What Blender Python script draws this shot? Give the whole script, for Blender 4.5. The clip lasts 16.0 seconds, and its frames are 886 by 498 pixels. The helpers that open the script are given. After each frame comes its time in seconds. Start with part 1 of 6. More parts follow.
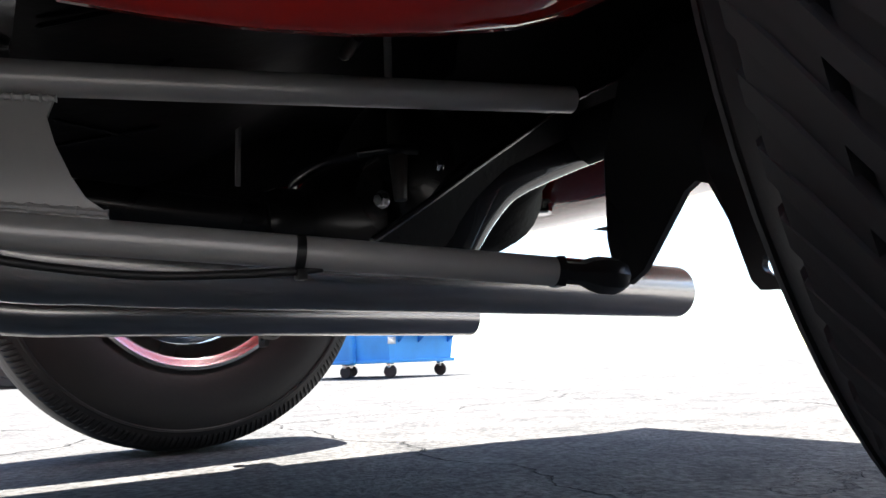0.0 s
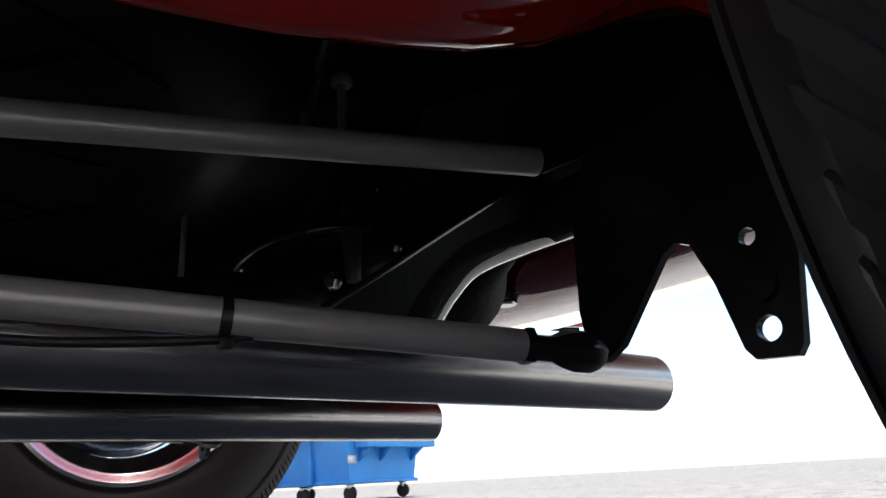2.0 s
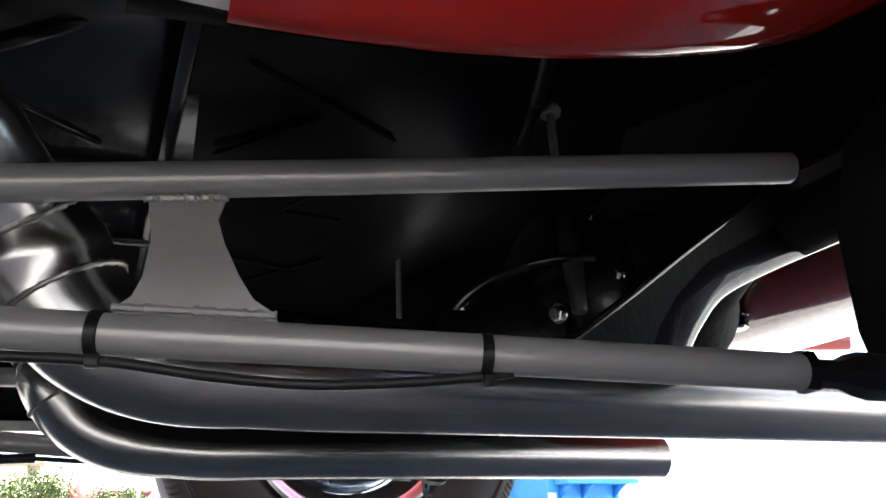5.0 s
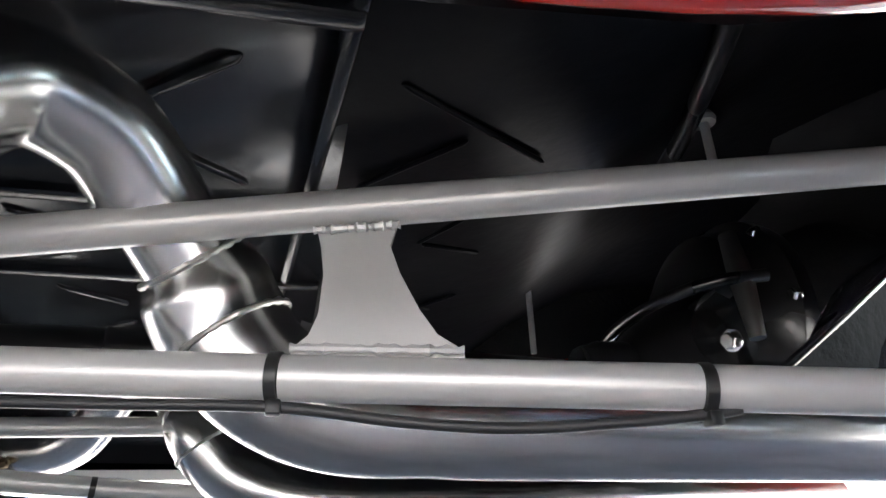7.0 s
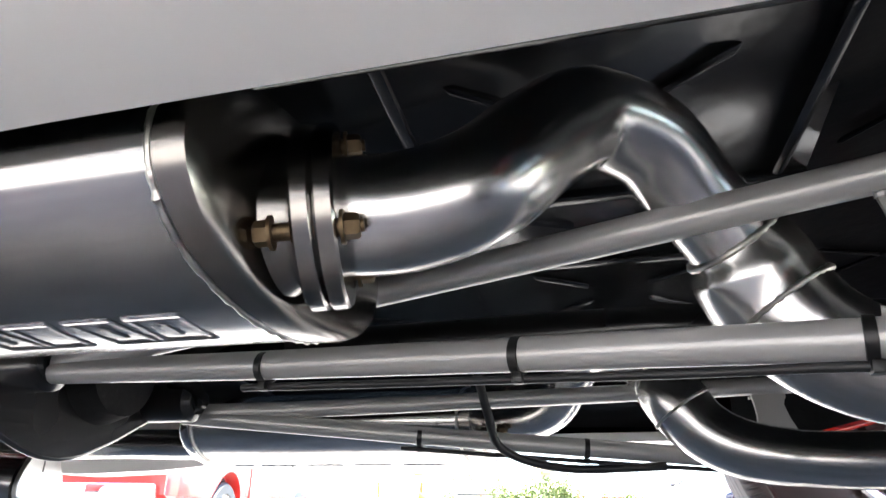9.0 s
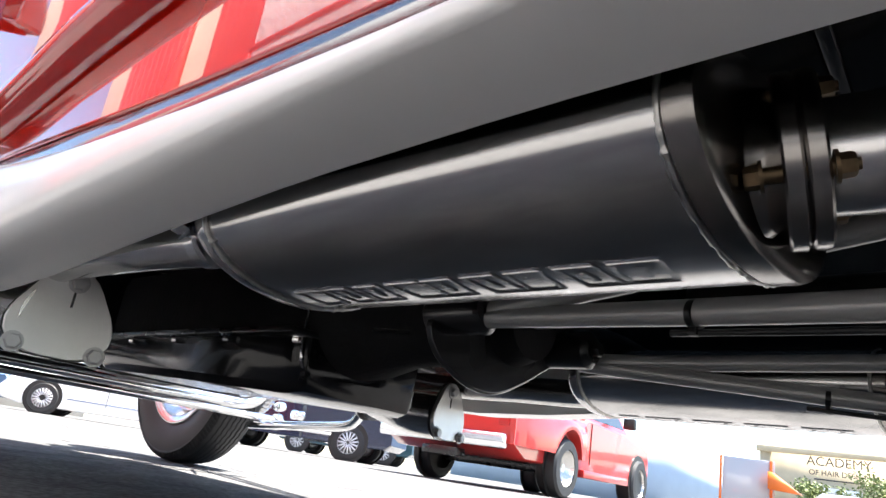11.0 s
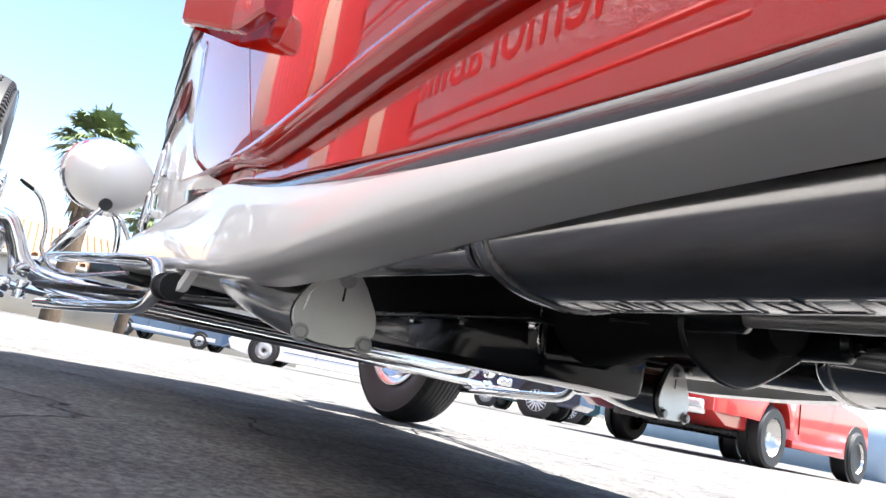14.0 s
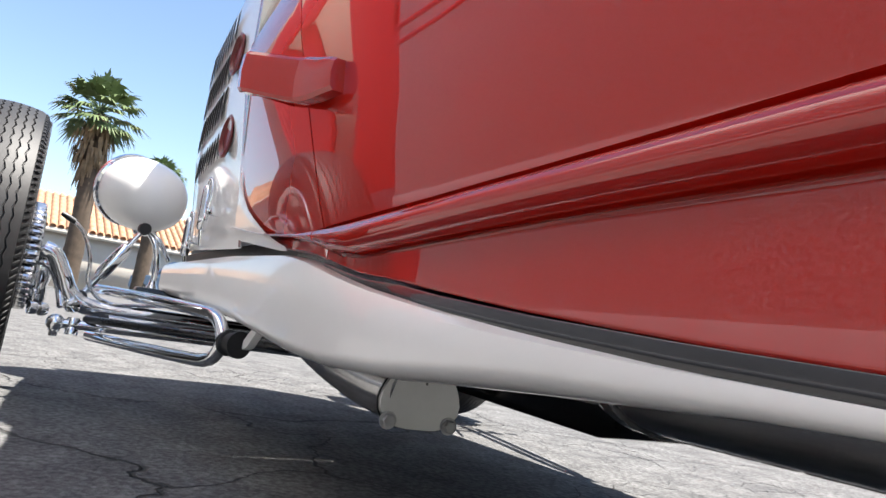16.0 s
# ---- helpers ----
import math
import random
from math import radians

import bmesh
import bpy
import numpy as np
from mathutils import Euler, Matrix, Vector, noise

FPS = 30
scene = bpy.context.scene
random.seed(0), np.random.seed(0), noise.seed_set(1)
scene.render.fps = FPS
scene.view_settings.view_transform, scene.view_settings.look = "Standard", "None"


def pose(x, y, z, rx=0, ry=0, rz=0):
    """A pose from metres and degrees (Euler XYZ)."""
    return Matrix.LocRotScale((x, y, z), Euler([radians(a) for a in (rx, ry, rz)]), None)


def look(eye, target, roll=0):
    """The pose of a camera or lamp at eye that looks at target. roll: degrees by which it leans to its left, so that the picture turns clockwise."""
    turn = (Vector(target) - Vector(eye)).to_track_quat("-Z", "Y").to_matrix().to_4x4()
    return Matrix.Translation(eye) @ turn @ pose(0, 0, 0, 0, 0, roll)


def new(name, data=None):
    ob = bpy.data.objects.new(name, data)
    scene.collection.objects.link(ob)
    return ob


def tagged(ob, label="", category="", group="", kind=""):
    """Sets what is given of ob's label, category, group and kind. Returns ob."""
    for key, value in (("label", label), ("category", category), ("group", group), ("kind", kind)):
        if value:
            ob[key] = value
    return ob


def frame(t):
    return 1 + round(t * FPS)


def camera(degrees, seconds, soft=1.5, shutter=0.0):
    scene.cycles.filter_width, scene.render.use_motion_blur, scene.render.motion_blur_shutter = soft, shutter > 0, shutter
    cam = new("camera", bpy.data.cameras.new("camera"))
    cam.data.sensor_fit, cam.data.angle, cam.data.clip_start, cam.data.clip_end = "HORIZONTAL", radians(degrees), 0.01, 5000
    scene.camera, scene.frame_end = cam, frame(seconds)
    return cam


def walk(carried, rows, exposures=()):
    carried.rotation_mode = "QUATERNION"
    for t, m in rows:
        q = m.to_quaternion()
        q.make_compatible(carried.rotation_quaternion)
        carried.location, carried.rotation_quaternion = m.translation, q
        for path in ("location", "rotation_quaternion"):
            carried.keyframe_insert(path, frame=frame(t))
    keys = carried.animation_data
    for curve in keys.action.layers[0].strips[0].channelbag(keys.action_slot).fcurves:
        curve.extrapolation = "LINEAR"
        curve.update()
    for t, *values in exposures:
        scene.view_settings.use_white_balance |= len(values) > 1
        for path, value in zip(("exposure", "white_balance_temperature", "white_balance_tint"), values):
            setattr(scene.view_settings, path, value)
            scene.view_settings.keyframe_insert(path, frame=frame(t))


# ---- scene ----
PATH = [
    (0, (-0.349, -0.635, 0.139), (0.754, 1.003, 0.458), -2.2),
    (0.5, (-0.336, -0.61, 0.133), (0.793, 0.965, 0.629), -3.7),
    (1, (-0.333, -0.59, 0.125), (0.723, 0.984, 0.76), -2.5),
    (1.5, (-0.327, -0.598, 0.119), (0.745, 0.963, 0.764), -2.0),
    (2, (-0.314, -0.592, 0.123), (0.84, 0.914, 0.756), -3.2),
    (2.5, (-0.309, -0.59, 0.125), (0.863, 0.897, 0.769), -3.2),
    (3, (-0.321, -0.581, 0.125), (0.738, 0.983, 0.783), -3.2),
    (3.5, (-0.334, -0.571, 0.128), (0.516, 1.115, 0.788), -3.2),
    (4, (-0.34, -0.568, 0.126), (0.321, 1.191, 0.811), -2.5),
    (4.2, (-0.341, -0.568, 0.127), (0.285, 1.202, 0.818), -2.7),
    (6.3, (-0.336, -0.53, 0.126), (0.492, 1.081, 0.974), -1.4),
    (6.5, (-0.347, -0.52, 0.132), (0.378, 1.149, 0.962), -3.0),
    (7, (-0.369, -0.52, 0.136), (0.062, 1.236, 0.991), -2.0),
    (7.5, (-0.382, -0.523, 0.138), (-0.072, 1.266, 0.976), -2.5),
    (8, (-0.406, -0.532, 0.138), (-0.324, 1.286, 0.967), -2.2),
    (8.5, (-0.437, -0.546, 0.135), (-0.651, 1.264, 0.958), -1.2),
    (9, (-0.466, -0.564, 0.128), (-0.986, 1.206, 0.901), 1.3),
    (9.5, (-0.483, -0.581, 0.119), (-1.222, 1.132, 0.84), 3.0),
    (10, (-0.495, -0.594, 0.113), (-1.415, 1.056, 0.77), 4.4),
    (10.2, (-0.501, -0.598, 0.112), (-1.518, 0.998, 0.758), 5.4),
    (12.3, (-0.513, -0.652, 0.089), (-2.092, 0.467, 0.592), 10.7),
    (12.5, (-0.515, -0.655, 0.091), (-2.11, 0.446, 0.583), 10.7),
    (13, (-0.517, -0.661, 0.088), (-2.124, 0.425, 0.574), 11.2),
    (13.5, (-0.519, -0.671, 0.09), (-2.15, 0.39, 0.553), 11.3),
    (14, (-0.528, -0.698, 0.124), (-2.201, 0.322, 0.525), 11.1),
    (14.5, (-0.541, -0.741, 0.167), (-2.234, 0.266, 0.51), 10.7),
    (15, (-0.551, -0.756, 0.166), (-2.244, 0.247, 0.526), 10.5),
    (15.5, (-0.557, -0.765, 0.168), (-2.262, 0.215, 0.533), 10.3),
    (15.8, (-0.562, -0.783, 0.209), (-2.265, 0.218, 0.521), 9.8),
    (16, (-0.572, -0.807, 0.266), (-2.262, 0.232, 0.523), 8.8),
]
cam = camera(65.0, 16.0)

# exposure and light: a bright open lot under a high sun behind and right of the car
EXPOSURES = [(0.0, 2.4), (1.0, 2.15), (2.3, 1.95), (3.3, 2.1), (4.0, 2.55), (6.5, 4.7), (7.5, 5.15), (8.5, 4.8), (9.5, 3.9), (10.0, 3.25), (12.5, 2.55), (13.5, 2.55), (14.5, 2.3), (15.5, 1.87), (16.0, 1.75)]
walk(cam, [(t, look(eye, target, roll)) for t, eye, target, roll in PATH], EXPOSURES)

SUN_AZ, SUN_EL = radians(50), radians(69.0)   # azimuth counted from +x towards +y
world = bpy.data.worlds.new("sky")
scene.world = world
world.use_nodes = True
wn = world.node_tree.nodes
sky = wn.new("ShaderNodeTexSky")
sky.sky_type, sky.sun_disc = "NISHITA", False
sky.sun_elevation, sky.sun_rotation = SUN_EL, radians(90) - SUN_AZ
sky.air_density, sky.dust_density, sky.ozone_density = 1.0, 0.6, 1.2
world.node_tree.links.new(sky.outputs[0], wn["Background"].inputs[0])
wn["Background"].inputs[1].default_value = 0.077
sun_dir = Vector((math.cos(SUN_EL) * math.cos(SUN_AZ), math.cos(SUN_EL) * math.sin(SUN_AZ), math.sin(SUN_EL)))
sun = new("sun", bpy.data.lights.new("sun", "SUN"))
sun.data.energy, sun.data.angle, sun.data.color = 5.0, radians(0.53), (1.0, 0.95, 0.88)
sun.matrix_world = look(sun_dir * 50, (0, 0, 0))


# ---- materials ----
def mat(name, color, rough=0.5, metal=0.0, coat=0.0, var=0.0, scale=8.0, bump=0.0, bump_scale=60.0, rough_var=0.0, second=None, spec=0.5, stretch=None):
    m = bpy.data.materials.new(name)
    m.use_nodes = True
    nt = m.node_tree
    b = nt.nodes["Principled BSDF"]
    b.inputs["Base Color"].default_value = (*color, 1)
    b.inputs["Roughness"].default_value = rough
    b.inputs["Metallic"].default_value = metal
    b.inputs["Coat Weight"].default_value = coat
    b.inputs["Coat Roughness"].default_value = 0.008
    b.inputs["Specular IOR Level"].default_value = spec
    tc = nt.nodes.new("ShaderNodeTexCoord")
    vec = tc.outputs["Object"]
    if stretch:
        mp = nt.nodes.new("ShaderNodeMapping")
        mp.inputs["Scale"].default_value = stretch
        nt.links.new(vec, mp.inputs[0])
        vec = mp.outputs[0]

    def noise_tex(s, detail=6):
        n = nt.nodes.new("ShaderNodeTexNoise")
        n.inputs["Scale"].default_value, n.inputs["Detail"].default_value = s, detail
        nt.links.new(vec, n.inputs["Vector"])
        return n
    if var or second:
        n1, n2 = noise_tex(scale), noise_tex(scale * 9)
        mx = nt.nodes.new("ShaderNodeMath")
        mx.operation = "MULTIPLY_ADD"
        nt.links.new(n2.outputs[0], mx.inputs[0])
        mx.inputs[1].default_value = 0.25
        nt.links.new(n1.outputs[0], mx.inputs[2])
        ramp = nt.nodes.new("ShaderNodeValToRGB")
        ramp.color_ramp.elements[0].position, ramp.color_ramp.elements[1].position = 0.35, 0.9
        c2 = second or color
        ramp.color_ramp.elements[0].color = (*[c * (1 - var) for c in color], 1)
        ramp.color_ramp.elements[1].color = (*[min(1, c * (1 + var)) for c in c2], 1)
        nt.links.new(mx.outputs[0], ramp.inputs[0])
        nt.links.new(ramp.outputs[0], b.inputs["Base Color"])
    if rough_var:
        n3 = noise_tex(scale * 0.8, 1)
        mr = nt.nodes.new("ShaderNodeMapRange")
        mr.inputs[3].default_value, mr.inputs[4].default_value = max(0.0, rough - rough_var), rough + rough_var
        nt.links.new(n3.outputs[0], mr.inputs[0])
        nt.links.new(mr.outputs[0], b.inputs["Roughness"])
    if bump:
        n4 = noise_tex(bump_scale, 4)
        bp = nt.nodes.new("ShaderNodeBump")
        bp.inputs["Strength"].default_value, bp.inputs["Distance"].default_value = bump, 1.0 / bump_scale * 0.3
        nt.links.new(n4.outputs[0], bp.inputs["Height"])
        nt.links.new(bp.outputs[0], b.inputs["Normal"])
    return m


def asphalt_material():
    m = bpy.data.materials.new("worn asphalt")
    m.use_nodes = True
    nt = m.node_tree
    N, K = nt.nodes.new, nt.links.new
    b = nt.nodes["Principled BSDF"]
    b.inputs["Roughness"].default_value = 0.9
    b.inputs["Specular IOR Level"].default_value = 0.08
    tc = N("ShaderNodeTexCoord")

    def tex(kind, scale, **kw):
        n = N(kind)
        n.inputs["Scale"].default_value = scale
        for k, v in kw.items():
            n.inputs[k].default_value = v
        return n
    big, mid, fine = tex("ShaderNodeTexNoise", 0.7, Detail=5), tex("ShaderNodeTexNoise", 9, Detail=8), tex("ShaderNodeTexNoise", 140, Detail=3)
    for n in (big, mid, fine):
        K(tc.outputs["Object"], n.inputs["Vector"])
    # cracks: cell borders, bent by noise
    warp = N("ShaderNodeVectorMath")
    warp.operation = "MULTIPLY_ADD"
    warp.inputs[1].default_value = (0.35, 0.35, 0.0)
    wnz = tex("ShaderNodeTexNoise", 3.5, Detail=6)
    K(tc.outputs["Object"], wnz.inputs["Vector"])
    K(wnz.outputs["Color"], warp.inputs[0])
    K(tc.outputs["Object"], warp.inputs[2])
    cracks = []
    for sc, w in ((0.55, 0.0022), (6.0, 0.011)):
        v = N("ShaderNodeTexVoronoi")
        v.feature = "DISTANCE_TO_EDGE"
        v.inputs["Scale"].default_value = sc
        K(warp.outputs[0], v.inputs["Vector"])
        r = N("ShaderNodeMapRange")
        r.inputs[1].default_value, r.inputs[2].default_value = w * 0.25, w
        K(v.outputs["Distance"], r.inputs[0])
        cracks.append(r)
    mask = N("ShaderNodeMapRange")        # the finer cracks only in patches
    mask.inputs[1].default_value, mask.inputs[2].default_value = 0.5, 0.6
    K(big.outputs[0], mask.inputs[0])
    inv = N("ShaderNodeMath")
    inv.operation = "SUBTRACT"
    inv.inputs[0].default_value = 1.0
    K(mask.outputs[0], inv.inputs[1])
    fc = N("ShaderNodeMath")
    fc.operation = "MAXIMUM"
    K(cracks[1].outputs[0], fc.inputs[0])
    K(inv.outputs[0], fc.inputs[1])
    crk = N("ShaderNodeMath")
    crk.operation = "MULTIPLY"
    K(cracks[0].outputs[0], crk.inputs[0])
    K(fc.outputs[0], crk.inputs[1])
    s1 = N("ShaderNodeMath")
    s1.operation = "MULTIPLY_ADD"
    s1.inputs[1].default_value = 0.5
    K(fine.outputs[0], s1.inputs[0])
    K(mid.outputs[0], s1.inputs[2])
    ramp = N("ShaderNodeValToRGB")
    e = ramp.color_ramp.elements
    e[0].position, e[0].color = 0.45, (0.072, 0.072, 0.073, 1)
    e[1].position, e[1].color = 1.0, (0.165, 0.163, 0.16, 1)
    K(s1.outputs[0], ramp.inputs[0])
    fleck = tex("ShaderNodeTexNoise", 75, Detail=2)
    K(tc.outputs["Object"], fleck.inputs["Vector"])
    fr = N("ShaderNodeMapRange")
    fr.inputs[1].default_value, fr.inputs[2].default_value, fr.inputs[3].default_value, fr.inputs[4].default_value = 0.36, 0.66, 0.68, 1.3
    K(fleck.outputs[0], fr.inputs[0])
    stone = N("ShaderNodeMix")
    stone.data_type, stone.blend_type = "RGBA", "MULTIPLY"
    stone.inputs["Factor"].default_value = 1.0
    K(ramp.outputs[0], stone.inputs["A"])
    K(fr.outputs[0], stone.inputs["B"])
    mix = N("ShaderNodeMix")
    mix.data_type = "RGBA"
    mix.inputs["A"].default_value = (0.06, 0.06, 0.06, 1)
    K(crk.outputs[0], mix.inputs["Factor"])
    K(stone.outputs["Result"], mix.inputs["B"])
    K(mix.outputs["Result"], b.inputs["Base Color"])
    hgt = N("ShaderNodeMath")
    hgt.operation = "MULTIPLY_ADD"
    hgt.inputs[1].default_value = 1.6
    K(crk.outputs[0], hgt.inputs[0])
    K(s1.outputs[0], hgt.inputs[2])
    bp = N("ShaderNodeBump")
    bp.inputs["Strength"].default_value, bp.inputs["Distance"].default_value = 1.0, 0.008
    K(hgt.outputs[0], bp.inputs["Height"])
    K(bp.outputs[0], b.inputs["Normal"])
    return m


ASPHALT = asphalt_material()
RED = mat("deep red gloss paint", (0.43, 0.011, 0.005), 0.12, 0.0, 1.0, var=0.05, scale=3, spec=0.06)
RED.node_tree.nodes["Principled BSDF"].inputs["Coat IOR"].default_value = 1.78
WHITE = mat("pearl white paint", (0.86, 0.85, 0.83), 0.3, 0.0, 0.8, var=0.03, scale=4)
BLACK = mat("satin black underbody paint", (0.011, 0.011, 0.013), 0.24, coat=0.25, var=0.15, scale=6, rough_var=0.08, bump=0.1, bump_scale=40, spec=0.35)
BLACK.node_tree.nodes["Principled BSDF"].inputs["Coat Roughness"].default_value = 0.12
SEMI = mat("black chassis paint", (0.009, 0.009, 0.01), 0.28, coat=0.2, var=0.06, scale=12, rough_var=0.08)
GREY = mat("silver grey chassis paint", (0.46, 0.455, 0.445), 0.34, 0.35, coat=0.3, var=0.06, scale=14, rough_var=0.06, bump=0.05, bump_scale=300)
GREY.node_tree.nodes["Principled BSDF"].inputs["Coat Roughness"].default_value = 0.06
GLOSSBLACK = mat("gloss black chassis paint", (0.012, 0.012, 0.015), 0.2, coat=1.0, var=0.1, scale=9, rough_var=0.04)
STEEL = mat("polished stainless steel", (0.62, 0.62, 0.63), 0.14, 1.0, rough_var=0.04)
SATIN = mat("satin stainless steel", (0.54, 0.535, 0.53), 0.18, 1.0, var=0.02, scale=7, rough_var=0.06, stretch=(0.6, 6, 6))
CHROME = mat("chrome plating", (0.82, 0.83, 0.85), 0.04, 1.0)
WELD = mat("weld bead", (0.5, 0.49, 0.47), 0.35, 1.0, var=0.2, scale=60, bump=0.4, bump_scale=200)
RUST = mat("heat tinted bolt", (0.15, 0.105, 0.06), 0.5, 0.9, var=0.4, scale=60)
BRUSHED = mat("brushed stainless tube", (0.66, 0.65, 0.64), 0.225, 1.0, scale=5, rough_var=0.05)
RUBBER = mat("tyre rubber", (0.015, 0.015, 0.016), 0.55, var=0.2, scale=10, rough_var=0.08, bump=0.1, bump_scale=150)
PLASTIC = mat("black nylon", (0.008, 0.008, 0.008), 0.4)
CABLE = mat("black cable jacket", (0.015, 0.015, 0.016), 0.45)
DARKRED = mat("dark red gloss paint", (0.2, 0.008, 0.006), 0.12, 0.0, 1.0, var=0.05, scale=3, spec=0.15)
DARKRED.node_tree.nodes["Principled BSDF"].inputs["Coat IOR"].default_value = 1.62
FLOORBLACK = mat("dull black floor paint", (0.0045, 0.0045, 0.006), 0.36, var=0.2, scale=6, rough_var=0.08, bump=0.1, bump_scale=60, spec=0.05)
# stainless steel in a darker, mottled tone than SATIN
DARKSTEEL = mat("dark stainless steel", (0.29, 0.275, 0.26), 0.2, 1.0, var=0.2, scale=14, rough_var=0.06)
RIMSTEEL = mat("polished aluminium rim", (0.8, 0.8, 0.8), 0.2, 0.95)
# near-black for the shade seen inside the hood louvres
SLOTDARK = mat("dark louvre opening", (0.03, 0.028, 0.027), 0.8)
UNDERCOAT = mat("matt black undercoat", (0.012, 0.012, 0.013), 0.85, var=0.3, scale=20, bump=0.5, bump_scale=120, spec=0.2)


# ---- mesh helpers ----
def part(name, bm, material, parent=None, label="", angle=38):
    bmesh.ops.remove_doubles(bm, verts=bm.verts, dist=1e-6)
    bmesh.ops.recalc_face_normals(bm, faces=bm.faces)
    lim = math.cos(radians(angle))
    for e in bm.edges:
        if len(e.link_faces) == 2 and e.link_faces[0].normal.dot(e.link_faces[1].normal) < lim:
            e.smooth = False
    me = bpy.data.meshes.new(name)
    bm.to_mesh(me)
    bm.free()
    for p in me.polygons:
        p.use_smooth = True
    me.materials.append(material)
    ob = new(name, me)
    if parent is not None:
        ob.parent = parent
        ob.matrix_parent_inverse = parent.matrix_world.inverted()
    if label:
        ob["label"] = label
    return ob


def thing(name, at, label, category, group="", kind=""):
    e = new(name)
    e.empty_display_size = 0.1
    e.matrix_world = Matrix.Translation(at)
    bpy.context.view_layer.update()
    return tagged(e, label, category, group, kind)


def BM():
    return bmesh.new()


def smooth_path(pts, n=8):
    """Catmull-Rom through the points."""
    p = [Vector(q) for q in pts]
    p = [2 * p[0] - p[1]] + p + [2 * p[-1] - p[-2]]
    out = []
    for i in range(1, len(p) - 2):
        for k in range(n):
            t = k / n
            out.append(0.5 * ((2 * p[i]) + (p[i + 1] - p[i - 1]) * t + (2 * p[i - 1] - 5 * p[i] + 4 * p[i + 1] - p[i + 2]) * t * t
                              + (3 * p[i] - p[i - 1] - 3 * p[i + 1] + p[i + 2]) * t * t * t))
    out.append(p[-2])
    return out


def sweep(bm, pts, r, seg=16, caps=True, squash=None):
    """A tube along the points; r is one radius or one for each point."""
    pts = [Vector(p) for p in pts]
    n = len(pts)
    rr = r if isinstance(r, (list, tuple)) else [r] * n
    tan = [(pts[min(i + 1, n - 1)] - pts[max(i - 1, 0)]).normalized() for i in range(n)]
    up = Vector((0, 0, 1)) if abs(tan[0].z) < 0.9 else Vector((0, 1, 0))
    side = tan[0].cross(up).normalized()
    rings = []
    for i in range(n):
        side = (side - tan[i] * side.dot(tan[i])).normalized()
        nor = side.cross(tan[i])
        ring = []
        for k in range(seg):
            a = 2 * math.pi * k / seg
            ring.append(bm.verts.new(pts[i] + side * (math.cos(a) * rr[i]) + nor * (math.sin(a) * rr[i] * (squash or 1))))
        rings.append(ring)
    for i in range(n - 1):
        for k in range(seg):
            bm.faces.new((rings[i][k], rings[i][(k + 1) % seg], rings[i + 1][(k + 1) % seg], rings[i + 1][k]))
    if caps:
        bm.faces.new(rings[0][::-1])
        bm.faces.new(rings[-1])
    return bm


def basis(axis):
    a = Vector(axis).normalized()
    u = a.cross(Vector((0, 0, 1)) if abs(a.z) < 0.9 else Vector((1, 0, 0))).normalized()
    return a, u, a.cross(u)


def lathe(bm, profile, origin, axis, seg=32, closed=False):
    """Revolve (radius, height) pairs round the axis."""
    a, u, v = basis(axis)
    o = Vector(origin)
    rings = []
    for r, h in profile:
        if r < 1e-6:
            rings.append([bm.verts.new(o + a * h)])
        else:
            rings.append([bm.verts.new(o + a * h + (u * math.cos(2 * math.pi * k / seg) + v * math.sin(2 * math.pi * k / seg)) * r) for k in range(seg)])
    pairs = list(zip(rings, rings[1:])) + ([(rings[-1], rings[0])] if closed else [])
    for p, q in pairs:
        for k in range(seg):
            a0, a1, b0, b1 = p[k % len(p)], p[(k + 1) % len(p)], q[k % len(q)], q[(k + 1) % len(q)]
            f = [a0, a1, b1, b0]
            f = [x for i, x in enumerate(f) if x not in f[:i]]
            if len(f) > 2:
                bm.faces.new(f)
    return bm


def prism(bm, poly, thick):
    """Extrude a flat polygon (3D points) by the vector thick."""
    t = Vector(thick)
    a = [bm.verts.new(Vector(p)) for p in poly]
    b = [bm.verts.new(Vector(p) + t) for p in poly]
    bm.faces.new(a[::-1])
    bm.faces.new(b)
    n = len(a)
    for i in range(n):
        bm.faces.new((a[i], a[(i + 1) % n], b[(i + 1) % n], b[i]))
    return bm


def box(bm, center, size, turn=None, bevel=0.0):
    m = Matrix.Translation(center) @ (turn.to_4x4() if turn else Matrix()) @ Matrix.Diagonal((*size, 1))
    got = bmesh.ops.create_cube(bm, size=1.0, matrix=m)
    if bevel:
        edges = {e for v in got["verts"] for e in v.link_edges}
        bmesh.ops.bevel(bm, geom=list(edges), offset=bevel, segments=2, affect="EDGES", profile=0.5)
    return bm


def skin(bm, sections, closed=False, ends=False):
    """Faces between rows of points."""
    rows = [[bm.verts.new(Vector(p)) for p in s] for s in sections]
    n = len(rows[0])
    for p, q in zip(rows, rows[1:]):
        for k in range(n if closed else n - 1):
            bm.faces.new((p[k], p[(k + 1) % n], q[(k + 1) % n], q[k]))
    if ends:
        bm.faces.new(rows[0][::-1])
        bm.faces.new(rows[-1])
    return bm


